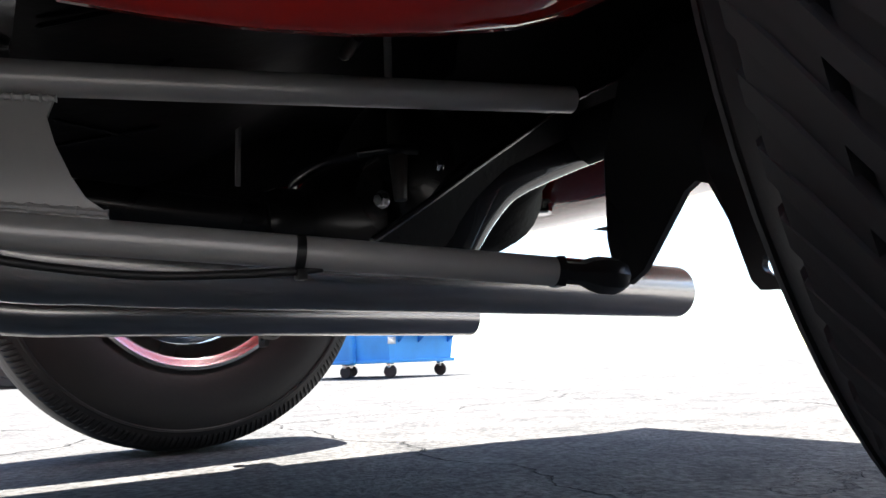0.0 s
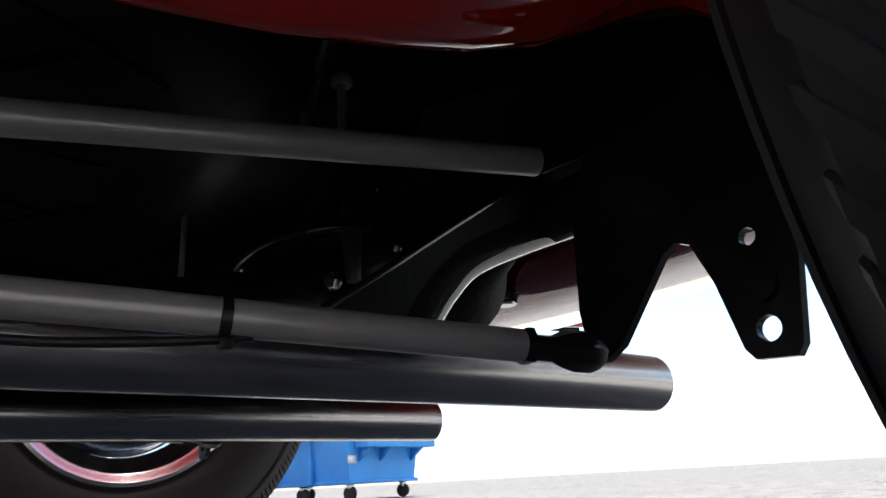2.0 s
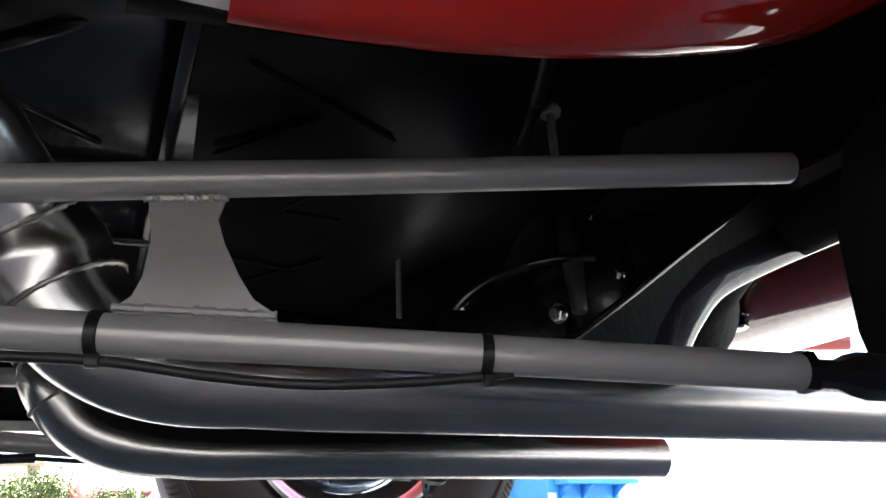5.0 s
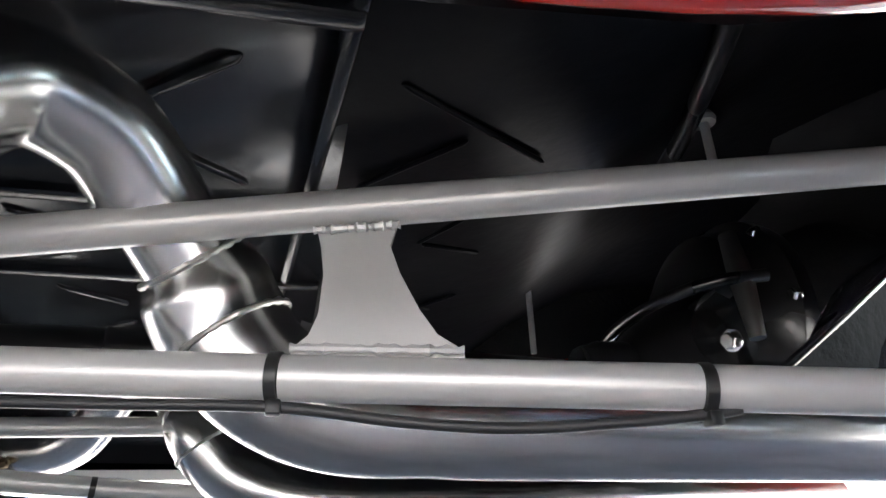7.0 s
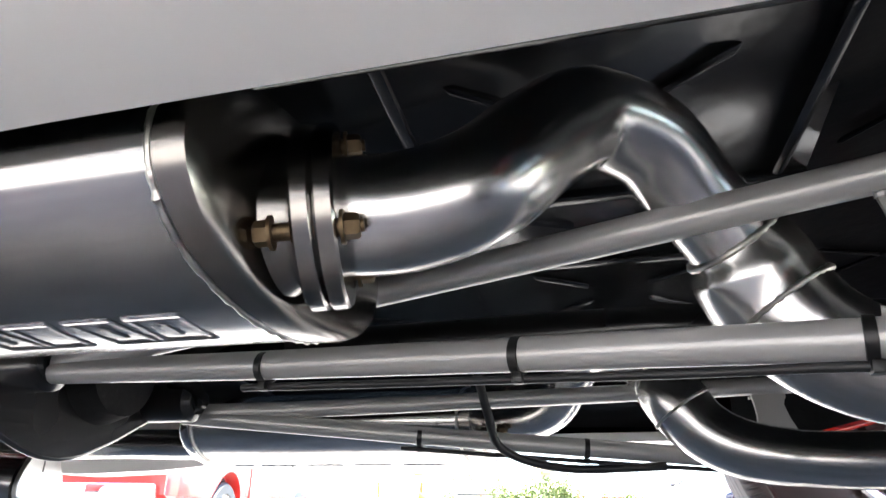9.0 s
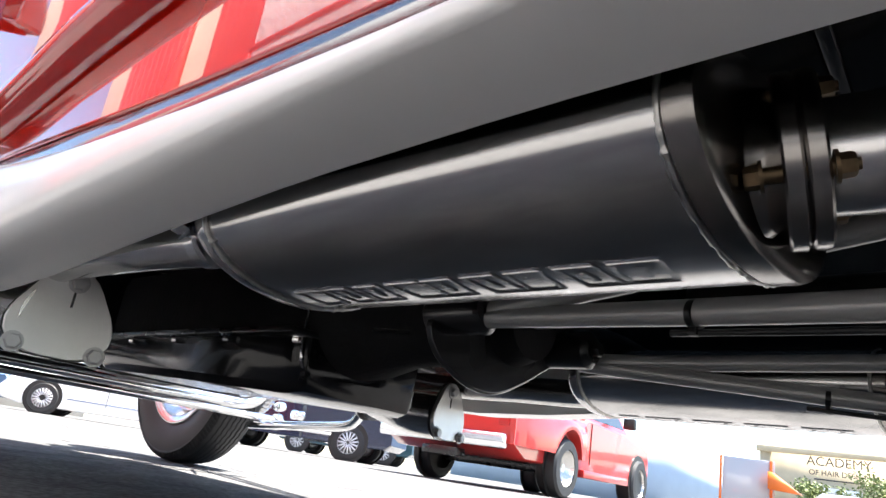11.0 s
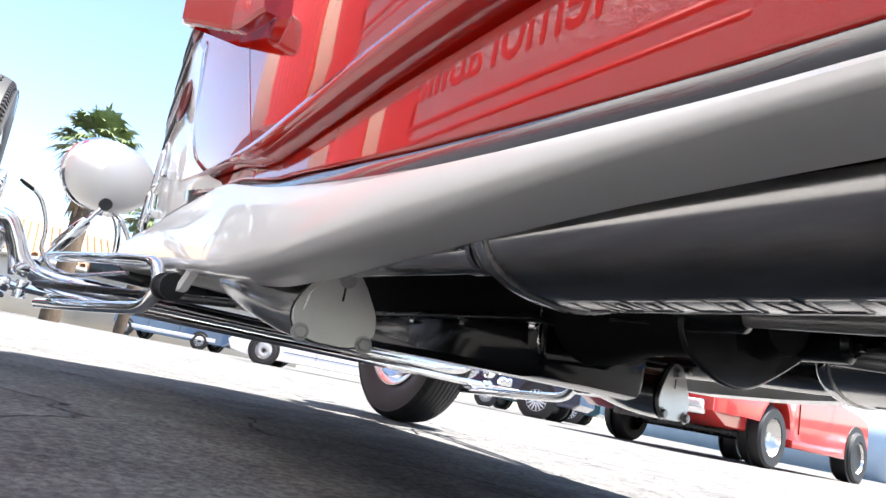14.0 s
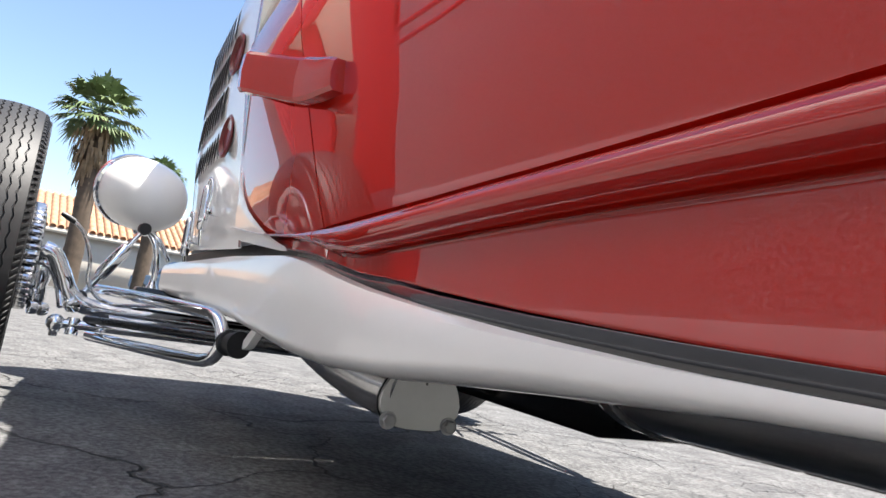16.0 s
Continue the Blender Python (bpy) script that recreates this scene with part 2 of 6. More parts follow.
def hexbolt(bm, at, axis, r=0.009, h=0.007, washer=True, shank=0.0):
    """Hexagon head with washer, standing on at along axis."""
    if washer:
        lathe(bm, [(0, 0), (r * 1.45, 0), (r * 1.45, h * 0.25), (0, h * 0.25)], at, axis, 16)
    a = Vector(axis).normalized()
    lathe(bm, [(0, 0), (r * 1.1, 0), (r * 1.1, h * 0.8), (r * 0.9, h), (0, h)], Vector(at) + a * h * 0.25, axis, 6)
    if shank:
        lathe(bm, [(0, 0), (r * 0.55, 0), (r * 0.55, shank), (0, shank)], Vector(at) + a * h, axis, 10)
    return bm


def lerp(a, b, t):
    return a + (b - a) * t


def at_x(table, x):
    """Read a table of (x, value) rows, linear between."""
    if x <= table[0][0]:
        return table[0][1]
    for (x0, v0), (x1, v1) in zip(table, table[1:]):
        if x <= x1:
            return lerp(v0, v1, (x - x0) / (x1 - x0))
    return table[-1][1]


def flip(points):
    return [(p[0], -p[1], p[2]) for p in points]



def weld_ring(bm, pts, r, closed=True, seed=1):
    """An uneven bead of weld metal along a line of points."""
    rng = random.Random(seed)
    pts = [Vector(p) for p in pts]
    if closed:
        pts = pts + pts[:2]
    return sweep(bm, pts, [r * (0.85 + 0.3 * (i % 3 == 0) + rng.uniform(-0.2, 0.25)) for i in range(len(pts))], 8)
GUNMETAL = mat("dull dark exhaust steel", (0.24, 0.24, 0.235), 0.33, 1.0, var=0.15, scale=9, rough_var=0.08)
PLATE = mat("satin steel plate", (0.7, 0.69, 0.67), 0.34, 0.85, var=0.05, scale=30, rough_var=0.05, bump=0.05, bump_scale=200)

# ---- ground ----
bm = BM()
S = 1500
far = [-S, -60, -20, -8, -4, 0, 4, 8, 20, 60, S]
skin(bm, [[(x, y, 0) for y in far] for x in far])
ground = tagged(part("ground", bm, ASPHALT), "grey cracked asphalt of a sunny parking lot", "ground", kind="structure")

# ---- the car ----
car = thing("hot_rod", (-1.3, 0, 0), "red and pearl white hot rod car parked on asphalt", "car")

RAIL_TOP = [(-2.5, 0.352), (-2.3, 0.358), (-1.86, 0.361), (-1.55, 0.354), (-1.47, 0.347), (-1.4, 0.334), (-1.33, 0.321), (-1.26, 0.31), (-1.12, 0.294), (-0.98, 0.282), (-0.84, 0.273), (-0.7, 0.267), (-0.36, 0.262)]
RAIL_BOT = [(-2.5, 0.276), (-2.2, 0.264), (-1.8, 0.246), (-1.5, 0.221), (-1.36, 0.214), (-1.2, 0.22), (-1.1, 0.2285), (-1.0, 0.236), (-0.8, 0.249), (-0.67, 0.253), (-0.36, 0.254)]
RAIL_Y = [(-2.5, -0.464), (-2.2, -0.462), (-1.8, -0.472), (-1.46, -0.484), (-1.2, -0.483), (-0.8, -0.475), (-0.36, -0.474)]
for side in (-1, 1):
    bm = BM()
    rows = []
    xs = [-2.5 + 0.05 * i for i in range(43)] + [-0.36, -0.332]
    for x in xs:
        zt, zb, y = at_x(RAIL_TOP, x), at_x(RAIL_BOT, x), at_x(RAIL_Y, x)
        h = zt - zb
        inner = y + at_x([(-1.3, 0.078), (-0.85, 0.064), (-0.36, 0.062)], x)
        r = min(0.018, h * 0.42)
        arc = [(y + r * 1.2 * (1 - math.sin(radians(a))), zb + r * (1 - math.cos(radians(a)))) for a in (0, 18, 36, 54, 72, 90)]
        pts = [(inner, zb + 0.012), (inner, zb), (lerp(inner, y, 0.5), zb - 0.001), *arc, (y - 0.0005, zb + h * 0.6),
               (y + 0.001, zt - h * 0.16), (y + 0.006, zt - 0.003), (y + 0.014, zt - 0.0005), (y + 0.04, zt + 0.001), (inner, zt)]
        rows.append([(x, -p[0] if side > 0 else p[0], p[1]) for p in pts])
    skin(bm, rows, closed=True, ends=True)
    part("frame_rail", bm, WHITE, car, "pearl white sculpted frame rail", 30)

# red body shell: one row of section points for each x
GAP = [(-1.6, 0.372), (-1.42, 0.382), (-1.1, 0.397), (-0.96, 0.405), (-0.74, 0.42), (-0.4, 0.44), (0.8, 0.48)]
CREASE = [(-1.31, 0.345), (-0.95, 0.367), (-0.73, 0.376), (-0.4, 0.39), (0.8, 0.43)]


QUARTER_LOW = [(-0.36, 0.247), (-0.303, 0.2505), (-0.27, 0.2545), (-0.23, 0.262), (-0.18, 0.2755), (-0.148, 0.2865), (-0.112, 0.303), (-0.067, 0.331), (-0.012, 0.365), (0.1, 0.4)]


def body_row(x, side):
    rear = x > -0.357
    g = at_x(GAP, x)
    low = at_x(QUARTER_LOW, x) if rear else at_x(RAIL_TOP, x) + at_x([(-1.845, 0.03), (-1.72, 0.018), (-1.6, 0.008), (-1.5, 0.007), (-1.15, 0.005), (-0.75, 0.001), (-0.36, 0.001)], x)
    m = max(at_x(CREASE, x), low + 0.016)
    k = at_x([(-1.95, 0.94), (-1.845, 0.955), (-1.7, 0.968), (-1.55, 0.976), (-1.4, 0.983), (-1.2, 0.993), (-1.05, 1.0), (0.0, 1.0), (0.5, 0.93), (0.9, 0.7)], x)
    lean = at_x([(-1.88, 0.1), (-1.4, 0.5), (-1.0, 0.0)], x)
    t = lambda f: lerp(m, g, f) if m < g else m + 0.004 * f
    q = lambda f: lerp(low, m, f)
    if rear:     # the quarter rolls under in a full curve
        pts = [(-0.405, low + 0.04), (-0.406, low + 0.014), (-0.409, low + 0.004), (-0.414, low)] + [(y, q(f)) for y, f in ((-0.42, 0.006), (-0.428, 0.028), (-0.437, 0.07), (-0.446, 0.13), (-0.455, 0.215), (-0.464, 0.33), (-0.4725, 0.52), (-0.479, 0.75))]
    else:        # an upright lower panel that hollows out towards the moulding
        low += at_x([(-1.5, 0.0), (-1.3, 0.004), (-1.2, 0.01), (-0.36, 0.0105)], x)
        pts = [(-0.44, low + 0.003), (-0.466, low), (-0.47, low + 0.0005), (-0.4716, low + 0.002), (-0.472, low + 0.003), (-0.472, low + 0.004), (-0.472, q(0.5)), (-0.472, q(0.9)), (-0.472, q(0.94)), (-0.4715, q(0.96)), (-0.463, m - 0.001)]
    pts += [(-0.482, m) if rear else (-0.463, m + 0.003), (-0.488, t(0.12)), (-0.497, t(0.3)), (-0.5, t(0.5)), (-0.499, t(0.68)), (-0.494, t(0.84)), (-0.486, t(0.93)), (-0.473, t(0.96)), (-0.473, t(1.03)), (-0.483, t(1.06) + 0.001), (-0.488, g + 0.03), (-0.498, g + 0.12),
            (-0.515, g + 0.3), (-0.525, g + 0.5), (-0.52, g + 0.62), (-0.48, g + 0.9), (-0.42, g + 1.08), (-0.28, g + 1.16), (0, g + 1.18)]
    top = at_x([(-1.95, 0.62), (-1.5, 0.66), (-1.42, 0.7), (-1.1, 1.0), (0.3, 1.0), (0.9, 0.55)], x)
    out = []
    for y, z in pts:
        zz = g + (z - g) * top if z > g + 0.3 else z
        out.append((x - lean * max(0, min(zz - g, 0.3)), y * k * (1 if side < 0 else -1), zz))
    return out


COWL = [-1.842, -1.8, -1.72, -1.64, -1.56, -1.48, -1.45, -1.412, -1.41]
DOOR = [-1.406, -1.404, -1.36] + [-1.3 + 0.08 * i for i in range(12)] + [-0.36]
QUARTER = [-0.335, -0.31, -0.28, -0.24, -0.2, -0.16, -0.12, -0.08, -0.04, 0.0, 0.1, 0.2, 0.35, 0.5, 0.65, 0.78, 0.8]


def tuck(row, k):
    return [(p[0], p[1] * k, p[2]) for p in row]


for side in (-1, 1):
    for name, xs, label in (("cowl", COWL, "glossy red cowl side"), ("door", DOOR, "glossy red door with a rolled moulding below"), ("quarter_panel", QUARTER, "glossy red quarter panel")):
        rows = [body_row(x, side) for x in xs]
        if name != "quarter_panel":        # panel edges folded inwards
            rows = [tuck(rows[0], 0.97)] + rows
            rows = rows + [tuck(rows[-1], 0.97)]
        part(name, skin(BM(), rows), RED, car, label, 50)
    bm = BM()
    rows = []
    for i in range(29):
        x = lerp(-1.42, -0.358, i / 28)
        z0 = at_x(RAIL_TOP, x) - 0.004
        z1 = z0 + 0.006 + at_x([(-1.5, 0.0), (-1.3, 0.004), (-1.2, 0.01), (-0.36, 0.0105)], x)
        k = side * at_x([(-1.4, 0.983), (-1.2, 0.993), (-1.05, 1.0)], x)
        rows.append([(x, k * 0.44, z0), (x, k * 0.4706, z0), (x, k * 0.4709, z0 + 0.001), (x, k * 0.4712, z1 - 0.001), (x, k * 0.4706, z1), (x, k * 0.44, z1)])
    part("body_welt", skin(bm, rows, closed=True, ends=True), GLOSSBLACK, car, "gloss black welt between body and rail", 40)
    # white sweep painted over the foot of the cowl, on its own formed apron
    bm = BM()
    rows = []
    for x in (-1.84, -1.82, -1.8, -1.76, -1.72, -1.68, -1.64, -1.6, -1.57):
        edge = at_x([(-1.84, 0.52), (-1.82, 0.485), (-1.8, 0.462), (-1.76, 0.435), (-1.7, 0.41), (-1.64, 0.388), (-1.57, 0.366)], x)
        foot = at_x(RAIL_TOP, x) + at_x([(-1.84, 0.028), (-1.72, 0.017), (-1.6, 0.007), (-1.57, 0.006)], x)
        yy = lambda z: at_x([(0.36, 0.472), (0.38, 0.49), (0.41, 0.494), (0.55, 0.506)], z) * at_x([(-1.845, 0.955), (-1.7, 0.968), (-1.55, 0.976), (-1.4, 0.983)], x)
        rows.append([(x, (yy(lerp(foot, edge, i / 6)) + 0.0012 * (1 if i < 6 else 0)) * side, lerp(foot, edge, i / 6)) for i in range(7)])
    skin(bm, rows)
    part("cowl_apron", bm, WHITE, car, "pearl white sweep at the foot of the cowl", 50)
# floor pan with pressed ribs, trunk floor, inner sills
bm = BM()
box(bm, (-0.9, 0, 0.386), (1.12, 0.9, 0.012))
floor_pan = part("floor_pan", bm, BLACK, car, "black painted floor pan")
REAR_FLOOR = [(-0.352, 0.3792), (-0.33, 0.3796), (-0.16, 0.404), (-0.11, 0.424), (-0.05, 0.468), (0.06, 0.525), (0.2, 0.545)]
bm = skin(BM(), [[(x, y, z + 0.012 * math.exp(-(y / 0.09) ** 2)) for y in (-0.45, -0.3, -0.2, -0.12, -0.06, 0.0, 0.06, 0.12, 0.2, 0.3, 0.45)] for x, z in REAR_FLOOR])
rear_floor = part("rear_floor", bm, FLOORBLACK, car, "black rear floor kicking up over the axle", 60)
part("floor_beam", sweep(BM(), smooth_path([(-0.17, -0.33, 0.392), (-0.136, -0.262, 0.41), (-0.112, -0.2, 0.418), (-0.085, -0.125, 0.428), (-0.068, -0.06, 0.436)]), 0.007, 12), SEMI, rear_floor, "curved black floor beam")
for p, q in (((-0.315, -0.219), (-0.199, -0.133)), ((-0.327, -0.107), (-0.262, -0.162)), ((-0.266, -0.01), (-0.225, -0.066)), ((-0.262, -0.008), (-0.205, 0.017)), ((-0.3, 0.2), (-0.2, 0.12)), ((-0.3, 0.1), (-0.22, 0.16))):
    P, Q = [Vector((x, y, at_x(REAR_FLOOR, x) - 0.001)) for x, y in (p, q)]
    part("floor_rib", sweep(BM(), [P, P.lerp(Q, 0.04), P.lerp(Q, 0.96), Q], [0.0006, 0.002, 0.002, 0.0006], 8), FLOORBLACK, rear_floor)
for x in (-0.348, -0.62, -1.12):
    part("floor_beam", box(BM(), (x if x < -0.5 else x - 0.018, 0, 0.3785), (0.01, 0.86, 0.007), Matrix.Rotation(radians(4.5), 3, "Z"), 0.004), BLACK, floor_pan)
for side in (-1, 1):
    part("floor_beam", box(BM(), (-0.72, 0.268 * side, 0.3785), (0.76, 0.016, 0.011), bevel=0.004), BLACK, floor_pan)
    part("floor_beam", box(BM(), (-0.72, 0.07 * side, 0.3785), (0.76, 0.016, 0.011), bevel=0.004), BLACK, floor_pan)
for side in (-1, 1):        # pressed ribs, spreading from the middle of each bay
    for cx, cy, w, h in ((-0.482, -0.165, 0.083, 0.065), (-0.482, 0.0, 0.083, 0.04), (-0.87, -0.165, 0.14, 0.065), (-0.87, 0.0, 0.14, 0.04), (-0.482, -0.36, 0.083, 0.05)):
        for u, v in ((1, 1), (-1, 1), (1, -1), (-1, -1)):
            if cy == 0 and side > 0:
                continue
            c = Vector((cx, cy * -side, 0.379))
            d = Vector((u * w, v * h, 0))
            part("floor_rib", sweep(BM(), [c + d * 0.35, c + d * 0.38, c + d * 0.96, c + d], [0.001, 0.004, 0.004, 0.001], 8), BLACK, floor_pan)
bm = BM()
box(bm, (0.48, 0, 0.552), (0.75, 0.9, 0.012))
part("trunk_floor", bm, UNDERCOAT, car, "black painted trunk floor")
for side in (-1, 1):
    bm = BM()
    box(bm, (-0.95, 0.446 * side, 0.335), (1.2, 0.012, 0.14))
    part("inner_sill", bm, BLACK, car, "black inner rail face")
    bm = BM()
    rows = []
    for i in range(13):
        x = -0.36 + 0.097 * i
        z = at_x(QUARTER_LOW, x) + 0.006
        rows.append([(x, 0.404 * side, z), (x, 0.4035 * side, max(z + 0.01, 0.46)), (x, 0.4 * side, 0.56)])
    skin(bm, rows)
    part("wheel_tub", bm, UNDERCOAT, car, "matt black inner wheel tub")
    part("body_seal", skin(BM(), [[(x, (at_x(RAIL_Y, x) + 0.052) * -side, at_x(RAIL_TOP, x) - 0.002), (x, (at_x(RAIL_Y, x) + 0.05) * -side, at_x(RAIL_TOP, x) + 0.03)] for x in (-2.48, -2.3, -2.1, -1.8, -1.5)]), PLASTIC, car, "black rubber body seal")

# ladder bars
for side in (-1, 1):
    s = 1 if side < 0 else -1
    bar = part("ladder_bar", sweep(BM(), [(-0.957, -0.108 * s, 0.249), (-0.7, -0.165 * s, 0.231), (-0.37, -0.237 * s, 0.211), (-0.2, -0.274 * s, 0.202), (-0.045, -0.308 * s, 0.193)], 0.0095, 20), GREY, car, "silver grey painted ladder bar")
    part("upper_tube", sweep(BM(), smooth_path([(-0.96, -0.107 * s, 0.252), (-0.82, -0.138 * s, 0.258), (-0.6, -0.186 * s, 0.271), (-0.35, -0.242 * s, 0.287), (-0.19, -0.277 * s, 0.298), (-0.02, -0.31 * s, 0.312)]), 0.0092, 20), GREY, bar)
    prof = [(-0.358, 0.279), (-0.323, 0.279), (-0.326, 0.268), (-0.322, 0.255), (-0.314, 0.238), (-0.307, 0.227), (-0.297, 0.22), (-0.296, 0.216), (-0.366, 0.219), (-0.365, 0.223), (-0.359, 0.228), (-0.3555, 0.237), (-0.354, 0.255), (-0.3555, 0.268)]
    yb = lambda x: (-0.237 - (x + 0.37) * 0.217) * s
    bm = BM()
    prism(bm, [(x, yb(x) - 0.002 * s, z) for x, z in prof], (0.0008, 0.004 * s, 0))
    part("gusset_plate", bm, GREY, bar, "flat steel gusset with curved sides")
    for z, x0, x1, z1 in ((0.2752, -0.359, -0.322, 0.2772), (0.2222, -0.366, -0.297, 0.219)):
        bm = weld_ring(BM(), [(lerp(x0, x1, i / 30), yb(lerp(x0, x1, i / 30)) - 0.0042 * s, lerp(z, z1, i / 30)) for i in range(31)], 0.002, False, 4)
        part("weld_bead", bm, GREY, bar)
    for x in (-0.701, -0.529, -0.371, -0.202):
        bm = BM()
        y, z = yb(x), 0.211 - (x + 0.37) * 0.056
        lathe(bm, [(0.0094, -0.0028), (0.0106, -0.0024), (0.0106, 0.0024), (0.0094, 0.0028)], (x, y, z), (1, -0.217 * s, -0.056), 24)
        box(bm, (x, y - 0.002 * s, z - 0.0125), (0.006, 0.007, 0.006), bevel=0.001)
        part("zip_tie", bm, PLASTIC, bar, "black nylon zip tie")
    part("cable", sweep(BM(), smooth_path([(-0.72, -0.16 * s, 0.218), (-0.6, -0.187 * s, 0.211), (-0.45, -0.22 * s, 0.203), (-0.371, -0.238 * s, 0.199), (-0.323, -0.248 * s, 0.192), (-0.28, -0.258 * s, 0.188), (-0.236, -0.267 * s, 0.189), (-0.205, -0.274 * s, 0.191), (-0.19, -0.277 * s, 0.193)]), 0.0024, 10), CABLE, bar, "black cable tied along the bar")
    bm = BM()
    d = Vector((0.155, -0.034 * s, -0.009)).normalized()
    o = Vector((-0.045, -0.308 * s, 0.193))
    lathe(bm, [(0, 0), (0.0104, 0), (0.0112, 0.002), (0.0112, 0.006), (0.0, 0.006)], o, d, 6)
    lathe(bm, [(0, 0.005), (0.0074, 0.006), (0.0076, 0.02), (0.0105, 0.026), (0.0125, 0.034), (0.0125, 0.046), (0.0095, 0.053), (0, 0.054)], o, d, 8)
    part("rod_end", bm, SEMI, bar, "black rod end joint")

# rear axle with brackets
bm = BM()
sweep(bm, [(0.085, y, 0.327) for y in (-0.44, -0.3, -0.16, -0.11, -0.08, 0, 0.08, 0.11, 0.16, 0.3, 0.5)], [0.022, 0.022, 0.024, 0.045, 0.075, 0.09, 0.075, 0.045, 0.024, 0.022, 0.022], 28)
axle = part("rear_axle", bm, UNDERCOAT, car, "black rear axle housing")
bm = BM()
lathe(bm, [(0, -0.12), (0.06, -0.116), (0.085, -0.1), (0.093, -0.075), (0.1, -0.07), (0.1, -0.06), (0.08, 0.0)], (0.085, 0, 0.325), (1, 0, 0), 32)
part("cover", bm, SEMI, axle, "black differential cover")
for i in range(8):
    a = 2 * math.pi * i / 8
    part("cover_bolt", hexbolt(BM(), (0.016, math.cos(a) * 0.094, 0.325 + math.sin(a) * 0.094), (-1, 0, 0), 0.005, 0.005), STEEL, axle)
part("pinion_strut", sweep(BM(), [(-0.035, -0.095, 0.372), (-0.035, -0.1, 0.335), (-0.035, -0.103, 0.285)], [0.007, 0.0095, 0.006], 12), GUNMETAL, axle, "dull steel strut beside the differential")
part("drain_plug", hexbolt(BM(), (-0.045, -0.088, 0.288), (-1, -0.3, -0.2), 0.006, 0.006), STEEL, axle, "bright steel plug")
part("casting_flange", box(BM(), (-0.035, 0.0, 0.325), (0.02, 0.2, 0.008), Matrix.Rotation(radians(-6), 3, "X"), 0.003), SEMI, axle, "cast flange")
part("cast_rim", sweep(BM(), smooth_path([(-0.075, 0.06, 0.318), (-0.088, 0.02, 0.324), (-0.09, -0.03, 0.325), (-0.08, -0.075, 0.326), (-0.055, -0.1, 0.33), (-0.02, -0.11, 0.333)]), 0.005, 10), SEMI, axle, "raised rim of the cast housing")
part("pinion_yoke", lathe(BM(), [(0, 0), (0.03, 0), (0.034, 0.012), (0.034, 0.04), (0.045, 0.05), (0.06, 0.075), (0.07, 0.1)], (-0.13, 0, 0.276), (1, 0, 0.05), 24), SEMI, axle, "black pinion nose")
part("driveshaft", sweep(BM(), [(-0.97, 0, 0.283), (-0.45, 0, 0.29), (-0.12, 0, 0.276), (-0.06, 0, 0.275)], [0.018, 0.0175, 0.018, 0.026], 20), SEMI, car, "black driveshaft")
KICK = [(-0.062, 0.214), (-0.054, 0.232), (-0.034, 0.259), (-0.004, 0.286), (0.06, 0.316), (0.17, 0.36), (0.25, 0.396), (0.4, 0.455), (0.62, 0.5)]
FIN = [(-0.135, 0.219), (-0.088, 0.251), (-0.05, 0.278), (-0.011, 0.305), (0.052, 0.348), (0.126, 0.388), (0.214, 0.432), (0.38, 0.5), (0.5, 0.53)]
for side in (-1, 1):
    line = smooth_path([(x, 0.2 * side if side < 0 else 0.3, z) for x, z in KICK], 6)
    rows = []
    for i, p in enumerate(line):
        d = (line[min(i + 1, len(line) - 1)] - line[max(i - 1, 0)]).normalized()
        n = Vector((-d.z, 0, d.x))
        ring = []
        for cy, cz, a0 in ((1, 1, 0), (-1, 1, 90), (-1, -1, 180), (1, -1, 270)):
            for k in range(5):
                a = radians(a0 + 22.5 * k)
                ring.append(p + Vector((0, cy * 0.0145 + 0.0085 * math.cos(a), 0)) + n * (cz * 0.0145 + 0.0085 * math.sin(a)))
        rows.append(ring)
    kick = part("rail_kick_up", skin(BM(), rows, closed=True, ends=True), GLOSSBLACK, car, "gloss black frame tube rising over the axle", 50)
    top = smooth_path([(x, 0.236 * side, z) for x, z in FIN], 5)
    low = [(at_x([(-0.14, -0.1), (-0.09, -0.06), (0.6, 0.6)], p.x), 0.22 * side, at_x(KICK, at_x([(-0.14, -0.1), (-0.09, -0.06), (0.6, 0.6)], p.x))) for p in top]
    fin = skin(BM(), [[(p.x, p.y, p.z), (p.x, p.y - 0.004 * side, p.z), (q[0], q[1] - 0.004 * side, q[2]), q] for p, q in zip(top, low)], closed=True, ends=True)
    fin = part("kick_up_gusset", fin, UNDERCOAT, car, "black gusset plate along the rising rail")
    part("rolled_edge", sweep(BM(), [p + Vector((0, -0.002 * side, 0)) for p in top], 0.0028, 12), GLOSSBLACK, fin, "gloss black rolled edge")
# body mount bolts under the trunk
for x, y, z0, z1 in ((-0.088, 0.206, 0.365, 0.471), (-0.06, -0.13, 0.385, 0.456)):
    bm = BM()
    sweep(bm, [(x, y, z0), (x, y, z1)], 0.0036, 10)
    lathe(bm, [(0, 0), (0.009, 0.0), (0.01, 0.004), (0.007, 0.01), (0, 0.012)], (x, y, z1 - 0.006), (0, 0, 1), 14)
    part("mount_bolt", bm, GREY, car, "long steel body mount bolt")
